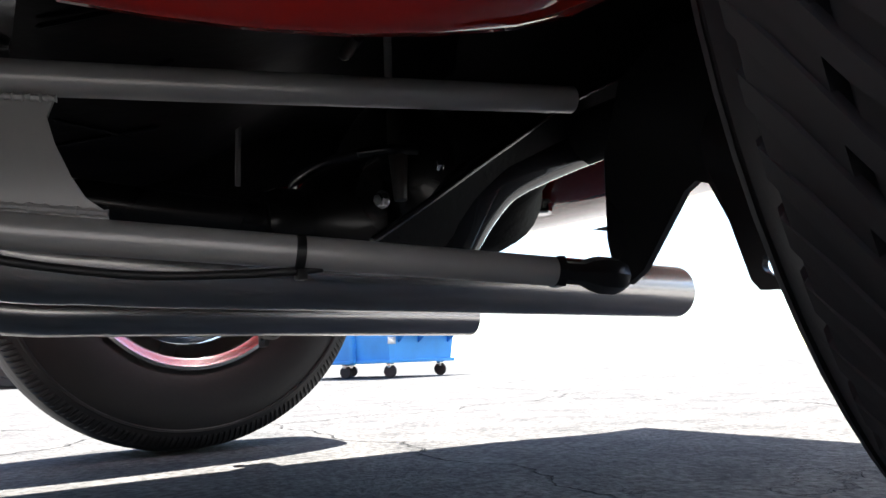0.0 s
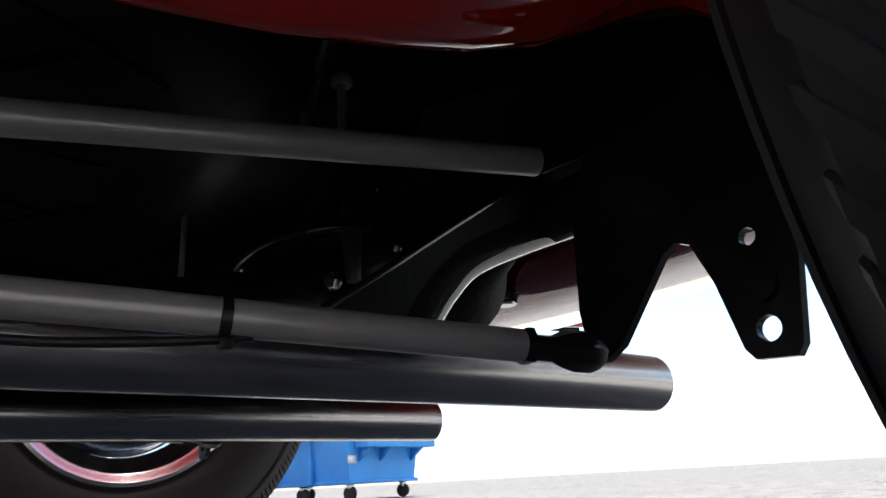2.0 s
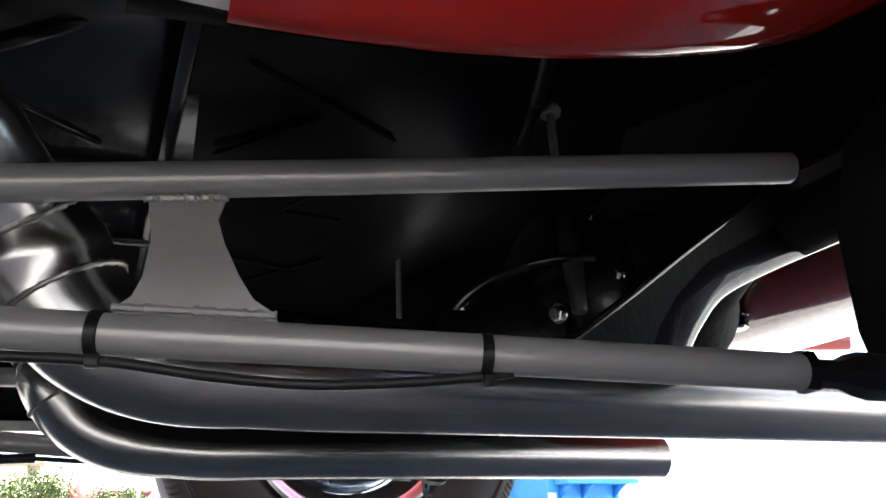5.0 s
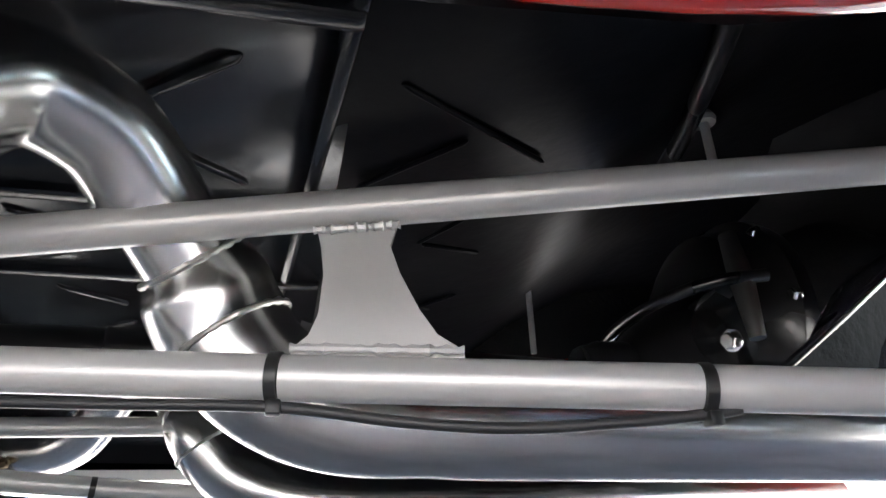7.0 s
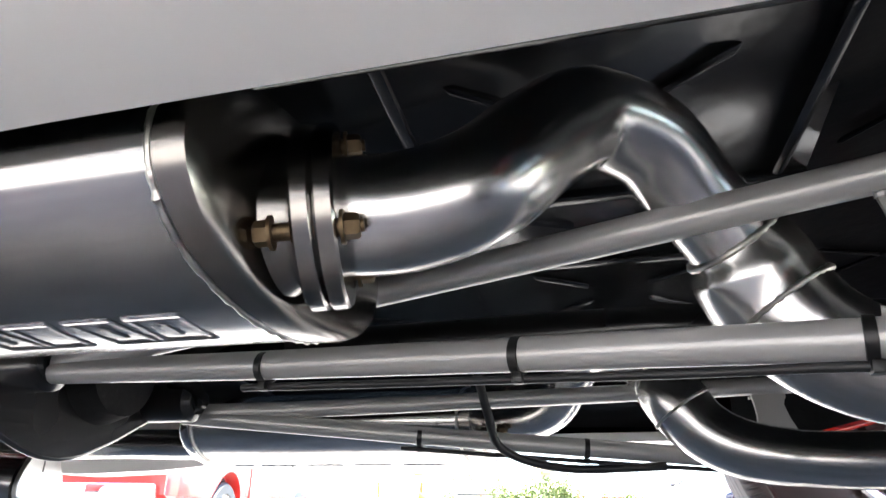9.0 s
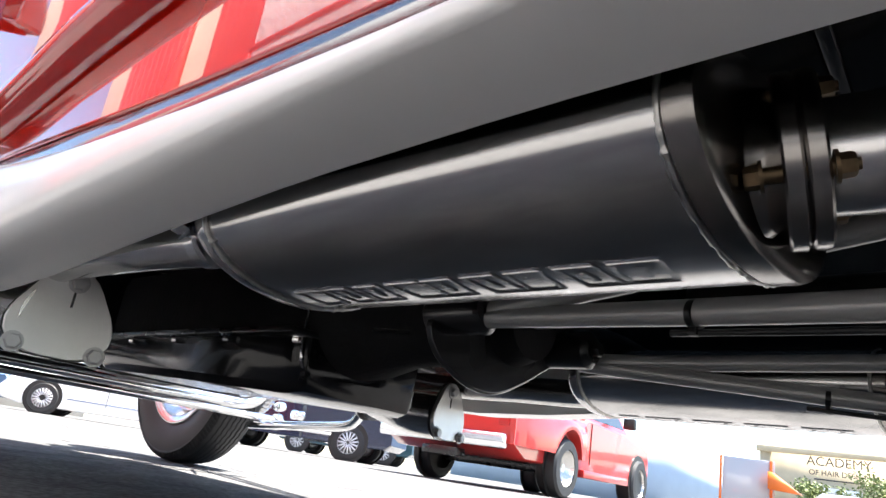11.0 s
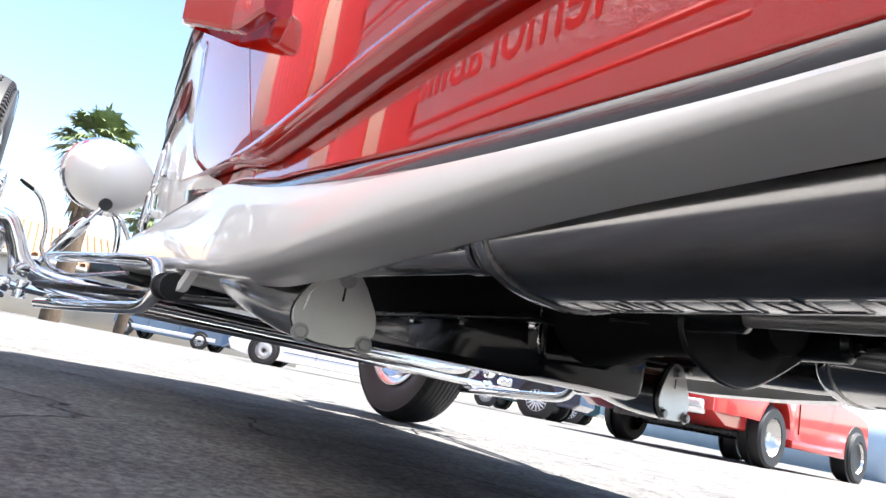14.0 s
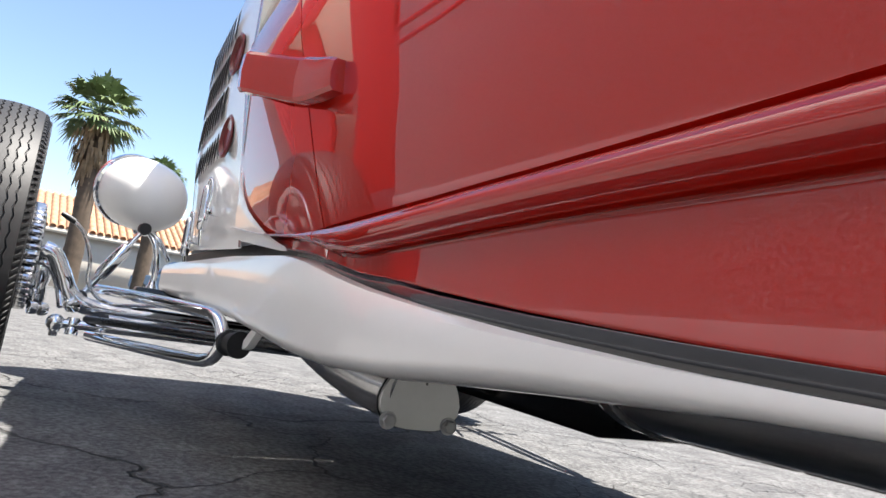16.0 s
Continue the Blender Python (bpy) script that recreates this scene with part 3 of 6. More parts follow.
# rear pan in dark red with two clamp bolts
bm = BM()
rows = []
for x, zl, zu, w in ((0.2, 0.36, 0.4, 0.36), (0.24, 0.325, 0.42, 0.42), (0.34, 0.33, 0.45, 0.45), (0.55, 0.36, 0.5, 0.45), (0.74, 0.42, 0.52, 0.42), (0.79, 0.48, 0.54, 0.38)):
    rows.append([(x, -w, lerp(zl, zu, 0.5)), (x, -w * 0.93, zl + 0.012), (x, -w * 0.5, zl), (x, 0, zl - 0.003), (x, w * 0.5, zl), (x, w * 0.93, zl + 0.012), (x, w, lerp(zl, zu, 0.5)), (x, w * 0.9, zu), (x, 0, zu + 0.01), (x, -w * 0.9, zu)])
skin(bm, rows, closed=True, ends=True)
pan = part("rear_pan", bm, DARKRED, car, "dark red rolled rear pan", 50)
bm = BM()
box(bm, (0.175, -0.027, 0.323), (0.115, 0.02, 0.004), Matrix.Rotation(radians(27), 3, "Z"), 0.001)
part("bracket_strap", bm, STEEL, pan, "bright steel strap")
for p in ((0.121, -0.054, 0.318), (0.228, 0.0, 0.331)):
    part("strap_bolt", hexbolt(BM(), p, (0, 0, -1), 0.013, 0.013), STEEL, pan, "bright steel bolt head")
for side in (-1, 1):
    s = 1 if side < 0 else -1
    plate = [(-0.301, 0.28), (-0.298, 0.22), (-0.302, 0.196), (-0.314, 0.186), (-0.328, 0.194), (-0.365, 0.239), (-0.374, 0.244), (-0.383, 0.24), (-0.394, 0.215), (-0.404, 0.178), (-0.409, 0.172), (-0.43, 0.1705), (-0.434, 0.176), (-0.445, 0.251), (-0.44, 0.31), (-0.4, 0.345), (-0.36, 0.35), (-0.32, 0.33)]
    bm = BM()
    edges = []
    loops = [[(y, z) for y, z in plate]] + [[(hy + math.cos(2 * math.pi * i / 18) * r, hz + math.sin(2 * math.pi * i / 18) * r) for i in range(18)] for hy, hz, r in ((-0.4185, 0.186, 0.0066), (-0.4165, 0.2345, 0.0048))]
    for lp in loops:
        vs = [bm.verts.new((0.018, y * s, z)) for y, z in lp]
        edges += [bm.edges.new((vs[i], vs[(i + 1) % len(vs)])) for i in range(len(vs))]
    bmesh.ops.triangle_fill(bm, use_beauty=True, edges=edges, normal=(1, 0, 0))
    got = bmesh.ops.extrude_face_region(bm, geom=list(bm.faces))
    bmesh.ops.translate(bm, vec=(0.006, 0, 0), verts=[v for v in got["geom"] if isinstance(v, bmesh.types.BMVert)])
    br = part("axle_bracket", bm, SEMI, car, "black steel axle bracket with two drilled legs")
    part("bushing", lathe(BM(), [(0, -0.003), (0.011, -0.003), (0.0115, 0), (0.0115, 0.008)], (0.0175, -0.4175 * s, 0.21), (1, 0, 0), 20), SEMI, br, "black bolt head")
    part("shackle_bolt", lathe(BM(), [(0, 0), (0.009, 0), (0.0095, 0.004), (0.0095, 0.02), (0.007, 0.024), (0, 0.024)], (0.03, -0.455 * s, 0.207), (0.2, -1 * s, 0), 18), STEEL, br, "steel shackle bolt")

# exhaust
PIPE = [(-0.588, -0.316, 0.256), (-0.556, -0.31, 0.258), (-0.527, -0.3, 0.272), (-0.503, -0.28, 0.303), (-0.481, -0.26, 0.325), (-0.453, -0.236, 0.322), (-0.434, -0.213, 0.303), (-0.412, -0.194, 0.276), (-0.399, -0.184, 0.252), (-0.377, -0.183, 0.225), (-0.34, -0.179, 0.209), (-0.28, -0.178, 0.205), (-0.2, -0.178, 0.204), (0.05, -0.178, 0.202), (0.24, -0.178, 0.2)]
for side in (-1, 1):
    s = 1 if side < 0 else -1
    P = [(x + (0.0 if s > 0 else at_x([(-0.6, -0.05), (-0.3, -0.03), (0.0, 0.0)], x)), y * s, z + (0.0 if s > 0 else at_x([(-0.4, 0.012), (-0.3, 0.0)], x))) for x, y, z in PIPE]
    OA, OB, OY, OZ = 0.091, 0.0455, -0.302, 0.259
    sx = 0.0 if s > 0 else -0.05

    def oval(ang, k=1.0, x=0.0, dy=0.0, dz=0.0):
        c, sn = math.cos(ang), math.sin(ang)
        return (x + sx, (OY + dy + math.copysign(abs(c) ** 0.96, c) * OA * k) * s, OZ + dz + math.copysign(abs(sn) ** 0.96, sn) * OB * k)

    def oval_skin(rows, n=56):
        return skin(BM(), [[oval(2 * math.pi * i / n, k, x, dy, dz) for i in range(n)] for x, k, dy, dz in rows], closed=True)
    muf = part("muffler", oval_skin([(-0.975, 0.99, 0, 0), (-0.97, 1, 0, 0), (-0.86, 1, 0, 0), (-0.74, 1, 0, 0), (-0.625, 1, 0, 0), (-0.62, 0.99, 0, 0)]), SATIN, car, "satin stainless oval muffler")
    part("end_cap", oval_skin([(-0.622, 0.995, 0, 0), (-0.621, 1.03, 0, 0), (-0.6115, 1.03, 0, 0), (-0.6085, 1.015, 0, 0), (-0.607, 0.97, 0, 0), (-0.6055, 0.88, 0.001, 0), (-0.604, 0.7, 0.002, -0.001), (-0.603, 0.45, 0.0, -0.002), (-0.603, 0.2, -0.004, -0.003)]), DARKSTEEL, muf, "dark steel domed rear end cap")
    part("end_cap", oval_skin([(-0.973, 0.995, 0, 0), (-0.974, 1.03, 0, 0), (-0.984, 1.03, 0, 0), (-0.988, 1.0, 0, 0), (-0.998, 0.85, -0.01, 0), (-1.015, 0.45, -0.03, -0.003), (-1.03, 0.25, -0.04, -0.003)]), STEEL, muf, "polished front end cap")
    for x in (-0.6235, -0.9715):
        part("weld_bead", weld_ring(BM(), [oval(2 * math.pi * i / 150, 1.006, x) for i in range(150)], 0.0019, True, 7), WELD, muf)
    # raised mark pressed into the underside: nine plain outlined blocks in place of lettering
    for i in range(9):
        x0 = -0.945 + i * 0.0328
        bm = BM()
        a0, a1 = radians(257), radians(279)
        wide = 0.03 if i in (0, 3, 8) else 0.026
        lean = 0.004 if i % 2 else -0.003
        bars = [(0, 1, 0, 0.13), (0, 1, 0.87, 1), (0, 0.14, 0.13, 0.87), (0.86, 1, 0.13, 0.87)] + ([(0.4, 0.6, 0.3, 0.7)] if i % 3 else [])
        for (u0, u1, v0, v1) in bars:
            p = [oval(lerp(a0, a1, v), 0.999, x0 + wide * u + lean * v) for u, v in ((u0, v0), (u1, v0), (u1, v1), (u0, v1))]
            o = [oval(lerp(a0, a1, v), 1.02, x0 + wide * u + lean * v) for u, v in ((u0 + 0.03, v0 + 0.03), (u1 - 0.03, v0 + 0.03), (u1 - 0.03, v1 - 0.03), (u0 + 0.03, v1 - 0.03))]
            skin(bm, [p, o], closed=True, ends=True)
        part("embossed_mark", bm, SATIN, muf)
    # flange with bolts
    d = Vector((0.05, 0.014 * s, 0.006)).normalized()
    for off in (-0.0085, 0.0005):
        bm = BM()
        lathe(bm, [(0.025, -0.0042), (0.039, -0.0042), (0.0402, -0.003), (0.0402, 0.003), (0.039, 0.0042), (0.025, 0.0042)], Vector(P[0]) + d * off, d, 32, closed=True)
        part("flange", bm, DARKSTEEL, muf, "dark steel exhaust flange")
    part("neck", sweep(BM(), [(-0.608 + sx, P[0][1] - 0.004 * s, P[0][2] - 0.002), Vector(P[0]) - d * 0.012, Vector(P[0]) + d * 0.004], [0.034, 0.0272, 0.0262], 28, caps=False), DARKSTEEL, muf, "short outlet neck")
    for k in range(3):
        a, u, v = basis(d)
        ang = radians(33 + 120 * k) if s > 0 else radians(147 - 120 * k)
        c = Vector(P[0]) + (u * math.cos(ang) + v * math.sin(ang)) * 0.0335
        bm = BM()
        hexbolt(bm, c + d * 0.006, d, 0.0048, 0.006, True, 0.003)
        hexbolt(bm, c - d * 0.02, -d, 0.0048, 0.006, True)
        sweep(bm, [c - d * 0.021, c + d * 0.007], 0.0036, 12)
        part("flange_bolt", bm, RUST, muf, "heat tinted flange bolt")
    pipe_path = smooth_path(P, 10)
    bm = BM()
    radii = [at_x([(-1, 0.0258), (-0.5, 0.0262), (-0.43, 0.0244), (-0.406, 0.0246), (-0.28, 0.0262), (0.3, 0.0258)], p.x) for p in pipe_path]
    radii = [max(r, lerp(0.0316, 0.0262, (i - 83) / 24)) if 83 <= i < 107 else r for i, r in enumerate(radii)]
    sweep(bm, pipe_path, radii, 32, caps=False)
    # hollow slash-cut tip
    sweep(bm, [(0.24, -0.178 * s, 0.2), (0.06, -0.178 * s, 0.2015)], 0.0242, 32, caps=False)
    tail = part("tailpipe", bm, BRUSHED, car, "polished stainless tailpipe with a hump", 60)
    j0, j1 = 69, 83
    for jj, r in ((j0, 0.0262), (j1, 0.0318)):
        c, dd = pipe_path[jj], (pipe_path[jj + 1] - pipe_path[jj - 1]).normalized()
        a, u, v = basis(dd)
        part("weld_bead", weld_ring(BM(), [c + (u * math.cos(2 * math.pi * i / 70) + v * math.sin(2 * math.pi * i / 70)) * r for i in range(70)], 0.0016, True, jj), WELD, tail)
    n = j1 - j0
    sleeve = sweep(BM(), pipe_path[j0:j1 + 1], [0.0262, 0.0275, 0.029, 0.0303, 0.0312, 0.0318] + [0.032] * (n - 5), 36, caps=False)
    part("sleeve", sleeve, BRUSHED, tail, "slip joint sleeve of the tailpipe")
    # head pipe and cutout
    bm = BM()
    sweep(bm, smooth_path([(-1.005, -0.345 * s, 0.257), (-1.1, -0.366 * s, 0.253), (-1.22, -0.37 * s, 0.255), (-1.42, -0.37 * s, 0.26), (-1.6, -0.36 * s, 0.3)]), 0.0225, 24)
    head = part("head_pipe", bm, SATIN, car, "grey exhaust head pipe")
    bm = BM()
    lathe(bm, [(0.0225, -0.008), (0.0262, -0.007), (0.0262, 0.007), (0.0225, 0.008)], (-1.027, -0.352 * s, 0.257), (1, 0, 0), 24)
    hexbolt(bm, (-1.027, -0.379 * s, 0.254), (0, -s, 0.2), 0.006, 0.008)
    part("clamp", bm, STEEL, head, "band clamp")
    dx, dy = (0.0, 0.0) if s > 0 else (-0.035, 0.035)      # the right one sits a little further in
    bm = BM()
    sweep(bm, smooth_path([(-1.314 + dx, (-0.353 + dy) * s, 0.195), (-1.4 + dx, (-0.36 + dy) * s, 0.201), (-1.52 + dx, -0.368 * s, 0.22), (-1.66, -0.37 * s, 0.25)]), 0.042, 28)
    cut = part("exhaust_cutout", bm, SATIN, car, "satin grey collector of an exhaust cutout")
    pm = Matrix.Translation((-1.312 + dx, (-0.353 + dy) * s, 0.198)) @ Matrix.Rotation(radians(-10 * s), 4, "Z")
    outline = []
    for ang in range(0, 360, 12):
        a = radians(ang)
        r = 0.05 - 0.006 * math.cos(3 * (a - radians(90)) + math.pi)
        outline.append((0, math.cos(a) * r * s, math.sin(a) * r * 0.98))
    bm = prism(BM(), outline, (0.008, 0, 0))
    bmesh.ops.bevel(bm, geom=[e for e in bm.edges if abs(e.verts[0].co.x - e.verts[1].co.x) < 1e-5], offset=0.0012, segments=1, affect="EDGES")
    bm.transform(pm)
    gasket = prism(BM(), [(x - 0.003, y * 1.03, z * 1.03) for x, y, z in outline], (0.0028, 0, 0))
    gasket.transform(pm)
    part("gasket", gasket, PLASTIC, cut, "black gasket behind the plate")
    slot = box(BM(), (0.0075, 0.004 * s, 0.02), (0.0025, 0.0025, 0.018))
    slot.transform(pm)
    part("slot", slot, SEMI, cut, "dark slot in the plate")
    cap = part("cover_plate", bm, PLATE, cut, "satin steel cutout cover plate")
    for y, z in ((-0.039, -0.035), (0.04, -0.035), (0.005, 0.038)):
        bm = hexbolt(BM(), (0.008, y * s, z), (1, 0, 0), 0.0075, 0.007)
        bm.transform(pm)
        part("plate_bolt", bm, GREY, cut, "steel hexagon bolt")


def wheel(name, cx, cy, R, rim, half, out, lugs, label, camber=0.0, slanted=False):
    """A wheel with a bias-ply tyre; out is +1 or -1, the outer side."""
    c = Vector((cx, cy, R))
    bm = BM()
    prof = [(rim * 1.02, -half * 0.72), (rim * 1.12, -half * 0.9), (lerp(rim, R, 0.5), -half * 1.02), (lerp(rim, R, 0.8), -half * 0.97), (R - 0.02, -half * 0.86), (R - 0.008, -half * 0.78)]
    nrib = 7
    for i in range(nrib):
        a, b = lerp(-0.76, 0.76, i / nrib), lerp(-0.76, 0.76, (i + 1) / nrib)
        h = lambda f: R - 0.012 * (f ** 2)
        prof += [(h(a) - 0.0, half * (a + 0.02)), (h(b), half * (b - 0.03)), (h(b) - 0.005, half * (b - 0.02)), (h(b) - 0.005, half * (b + 0.0))]
    prof = prof[:-2]
    prof += [(r, -h) for r, h in prof[:6][::-1]]
    lathe(bm, prof, c, (0, 1, 0), 128)
    if not lugs:             # zigzag grooves
        for v in bm.verts:
            d = v.co - c
            if math.hypot(d.x, d.z) > R - 0.017 and abs(d.y) < half * 0.75:
                v.co.y += 0.0022 * (1 if round(math.atan2(d.z, d.x) / (2 * math.pi / 128)) % 2 else -1)
    tread = BM()
    n = int(2 * math.pi * R / (0.0105 if lugs else 0.016))
    shoulder = ((R - 0.0105, 0.8, 0.0, 0.0075), (R - 0.014, 0.87, 0.004, 0.0075), (R - 0.026, 0.935, 0.007, 0.007), (R - 0.045, 0.962, 0.008, 0.005))
    if slanted:              # bars across the tread, the shoulder left smooth
        n = int(2 * math.pi * R / 0.019)
        shoulder = ((R - 0.001, 0.3, 0.062, 0.006), (R - 0.004, 0.5, 0.038, 0.011), (R - 0.008, 0.68, 0.014, 0.013), (R - 0.012, 0.8, 0.0, 0.011), (R - 0.018, 0.84, -0.003, 0.005))
    for sd in (-1, 1):       # slanted shoulder blocks
        for i in range(n):
            a = 2 * math.pi * i / n
            rows = []
            for rad, off, da, wd in shoulder:
                row = []
                for e, lift in ((-0.5, 0.0), (-0.38, 0.0022), (0.38, 0.0022), (0.5, 0.0)):
                    b = a + (da + e * wd) / R
                    yy = sd * half * off + sd * lift * (0.15 if off < 0.9 else 0.8)
                    rr = rad + lift * (1.0 if off < 0.9 else 0.5) * (1.6 if slanted else 1.0)
                    row.append((c.x + math.cos(b) * rr, c.y + yy, c.z + math.sin(b) * rr))
                rows.append(row)
            skin(tread, rows)
    w = part("wheel", bm, RUBBER, car, label, 45)
    tagged(part("tread_block", tread, RUBBER, w), kind="stuff")
    bm = BM()
    o = out * 1.0
    lathe(bm, [(rim * 1.04, -half * 0.8), (rim * 1.02, -half * 0.86), (rim * 0.96, -half * 0.8), (rim * 0.93, -half * 0.55), (rim * 0.8, -half * 0.3), (rim * 0.8, half * 0.3), (rim * 0.93, half * 0.55), (rim * 0.96, half * 0.8), (rim * 1.02, half * 0.86), (rim * 1.04, half * 0.8)], c, (0, 1, 0), 64)
    part("rim", bm, RIMSTEEL, w, "bright polished rim")
    for sd in (-1, 1):       # rolled lip and step of the rim
        lip = lathe(BM(), [(rim * 1.05, half * 0.79 * sd), (rim * 1.065, half * 0.84 * sd), (rim * 1.05, half * 0.9 * sd), (rim * 1.02, half * 0.91 * sd), (rim * 0.985, half * 0.86 * sd), (rim * 0.965, half * 0.84 * sd), (rim * 0.94, half * 0.8 * sd), (rim * 0.93, half * 0.7 * sd)], c, (0, 1, 0), 64)
        part("rim_lip", lip, RIMSTEEL, w, "rolled bright lip")
        ridge = lathe(BM(), [(rr * lerp(rim, R, 0.5), half * hh * sd) for rr, hh in ((1.13, 0.995), (1.135, 1.012), (1.15, 1.012), (1.155, 0.985))], c, (0, 1, 0), 96)
        part("sidewall_ridge", ridge, RUBBER, w)
    bm = BM()
    lathe(bm, [(0, 0.04 * o), (rim * 0.25, 0.04 * o), (rim * 0.5, 0.02 * o), (rim * 0.79, 0.0), (rim * 0.79, -0.01 * o), (rim * 0.3, -0.02 * o), (0, -0.02 * o)], c, (0, 1, 0), 40)
    part("wheel_disc", bm, CHROME, w, "chrome wheel disc")
    bm = BM()
    lathe(bm, [(0, -half * 0.9 * o), (rim * 0.7, -half * 0.9 * o), (rim * 0.74, -half * 0.5 * o), (rim * 0.74, 0), (0, 0)], c, (0, 1, 0), 40)
    part("brake_drum", bm, SEMI, w, "black brake drum")
    if camber:
        foot = Vector((cx, cy, 0.0))
        w.matrix_world = Matrix.Translation(foot) @ Matrix.Rotation(radians(camber), 4, "X") @ Matrix.Translation(-foot) @ w.matrix_world
    return w


wheel("rear_left", 0.078, -0.602, 0.312, 0.185, 0.09, -1, True, "wide black rear tyre with slanted tread bars", 4.5, True)
wheel("rear_right", -0.03, 0.71, 0.335, 0.185, 0.095, 1, True, "wide black rear tyre on a chrome rim")
wheel("front_left", -2.5, -0.855, 0.33, 0.2, 0.075, -1, False, "narrow black front tyre with ribbed tread")
wheel("front_right", -2.758, 0.617, 0.33, 0.2, 0.075, 1, False, "narrow black front tyre on a chrome rim")

# ---- gearbox, engine pan, front end ----
bm = BM()
box(bm, (-1.55, 0.02, 0.305), (0.62, 0.22, 0.13), bevel=0.03)
gear = part("gearbox", bm, UNDERCOAT, car, "black gearbox case")
part("tailshaft", lathe(BM(), [(0, 0), (0.085, 0), (0.08, 0.05), (0.06, 0.12), (0.052, 0.22), (0.056, 0.26), (0.042, 0.3), (0, 0.3)], (-1.25, 0.0, 0.285), (1, 0, -0.04), 28), UNDERCOAT, gear)
bm = BM()
rows = []
for x, zl, w in ((-1.9, 0.235, 0.1), (-1.87, 0.205, 0.115), (-1.82, 0.188, 0.12), (-1.5, 0.176, 0.12), (-1.27, 0.167, 0.115), (-1.243, 0.172, 0.105), (-1.238, 0.195, 0.1)):
    rows.append([(x, 0.02 - w, 0.24), (x, 0.02 - w * 0.97, zl + 0.012), (x, 0.02 - w * 0.9, zl), (x, 0.02 + w * 0.9, zl), (x, 0.02 + w * 0.97, zl + 0.012), (x, 0.02 + w, 0.24)])
skin(bm, rows, closed=True, ends=True)
panp = part("oil_pan", bm, mat("black oil pan paint", (0.006, 0.006, 0.007), 0.1, var=0.2, scale=8, spec=0.25), car, "gloss black oil pan", 30)
bm = BM()
box(bm, (-1.575, 0.02, 0.244), (0.68, 0.27, 0.008), bevel=0.002)
part("pan_flange", bm, SEMI, panp)
for x, y in ((-1.256, 0.031), (-1.292, 0.04), (-1.4, -0.105), (-1.55, -0.105), (-1.7, -0.105), (-1.85, -0.09), (-1.256, -0.09)):
    part("pan_bolt", hexbolt(BM(), (x, y, 0.24 if y < -0.06 else 0.205), (0, 0, -1), 0.007, 0.008), STEEL, panp)
bm = BM()
sweep(bm, smooth_path([(-1.245, -0.09, 0.29), (-1.243, -0.09, 0.24), (-1.243, -0.085, 0.205), (-1.25, -0.06, 0.197), (-1.256, 0.0, 0.196)]), 0.0022, 8)
part("vent_line", bm, STEEL, panp, "thin steel line")
bm = BM()
lathe(bm, [(0, -0.06), (0.15, -0.06), (0.17, -0.02), (0.17, 0.02), (0.14, 0.06), (0, 0.06)], (-1.93, 0.0, 0.36), (1, 0, 0), 32)
part("bell_housing", bm, UNDERCOAT, gear)
part("engine_block", box(BM(), (-2.15, 0, 0.5), (0.42, 0.42, 0.4), bevel=0.04), UNDERCOAT, car, "black engine block behind the hood")
# looped crossmember plate carrying the ladder bar pivots
loop = [(-0.165, 0.228), (-0.158, 0.214), (-0.14, 0.199), (-0.094, 0.183), (-0.049, 0.184), (-0.002, 0.204), (0.03, 0.222), (0.06, 0.238), (0.085, 0.243), (0.105, 0.252), (0.11, 0.275), (0.1, 0.3), (-0.14, 0.3), (-0.16, 0.262)]
bm = BM()
loop = [(y + 0.03, z + 0.008) for y, z in loop]
lower = smooth_path([(-0.985, y, z) for y, z in loop[:11]], 4)
prism(bm, lower + [(-0.985, y, z) for y, z in loop[11:]], (0.008, 0, 0))
rim = sweep(BM(), [p + Vector((0.004, 0, 0)) for p in lower], 0.0035, 10)
cm = part("pivot_bracket", bm, SEMI, car, "black looped crossmember bracket with pivots")
part("flange_edge", rim, mat("gloss black bracket edge", (0.02, 0.02, 0.022), 0.12, coat=0.6), cm)
part("crossmember", sweep(BM(), smooth_path([(-1.0, -0.44, 0.3), (-1.0, -0.25, 0.305), (-0.99, -0.12, 0.285), (-0.99, 0.12, 0.285), (-1.0, 0.25, 0.305), (-1.0, 0.44, 0.3)]), 0.02, 18), SEMI, cm)
for y, z in ((-0.115, 0.253), (0.078, 0.259)):
    bm = BM()
    lathe(bm, [(0, -0.036), (0.02, -0.036), (0.022, -0.026), (0.022, 0.03), (0.015, 0.036), (0, 0.036)], (-0.957, y, z), (1, 0, 0), 20)
    hexbolt(bm, (-0.921, y, z), (1, 0, 0), 0.008, 0.007)
    part("pivot_bolt", bm, SEMI, cm, "black pivot bolt")
bm = BM()
sweep(bm, smooth_path([(-1.02, -0.02, 0.225), (-1.07, 0.0, 0.23), (-1.12, -0.02, 0.24)]), 0.004, 8)
box(bm, (-1.12, -0.05, 0.252), (0.05, 0.02, 0.004), Matrix.Rotation(radians(20), 3, "Z"))
part("shift_linkage", bm, STEEL, gear, "bright shift linkage rod")
# brake hose crossing under the right bar
part("brake_hose", sweep(BM(), smooth_path([(-0.63, 0.1, 0.31), (-0.62, 0.13, 0.25), (-0.61, 0.165, 0.215), (-0.55, 0.2, 0.2), (-0.45, 0.215, 0.203)]), 0.0045, 10), CABLE, car, "black rubber brake hose")

PORTRED = mat("dark maroon port", (0.12, 0.008, 0.008), 0.3, var=0.1, scale=6)

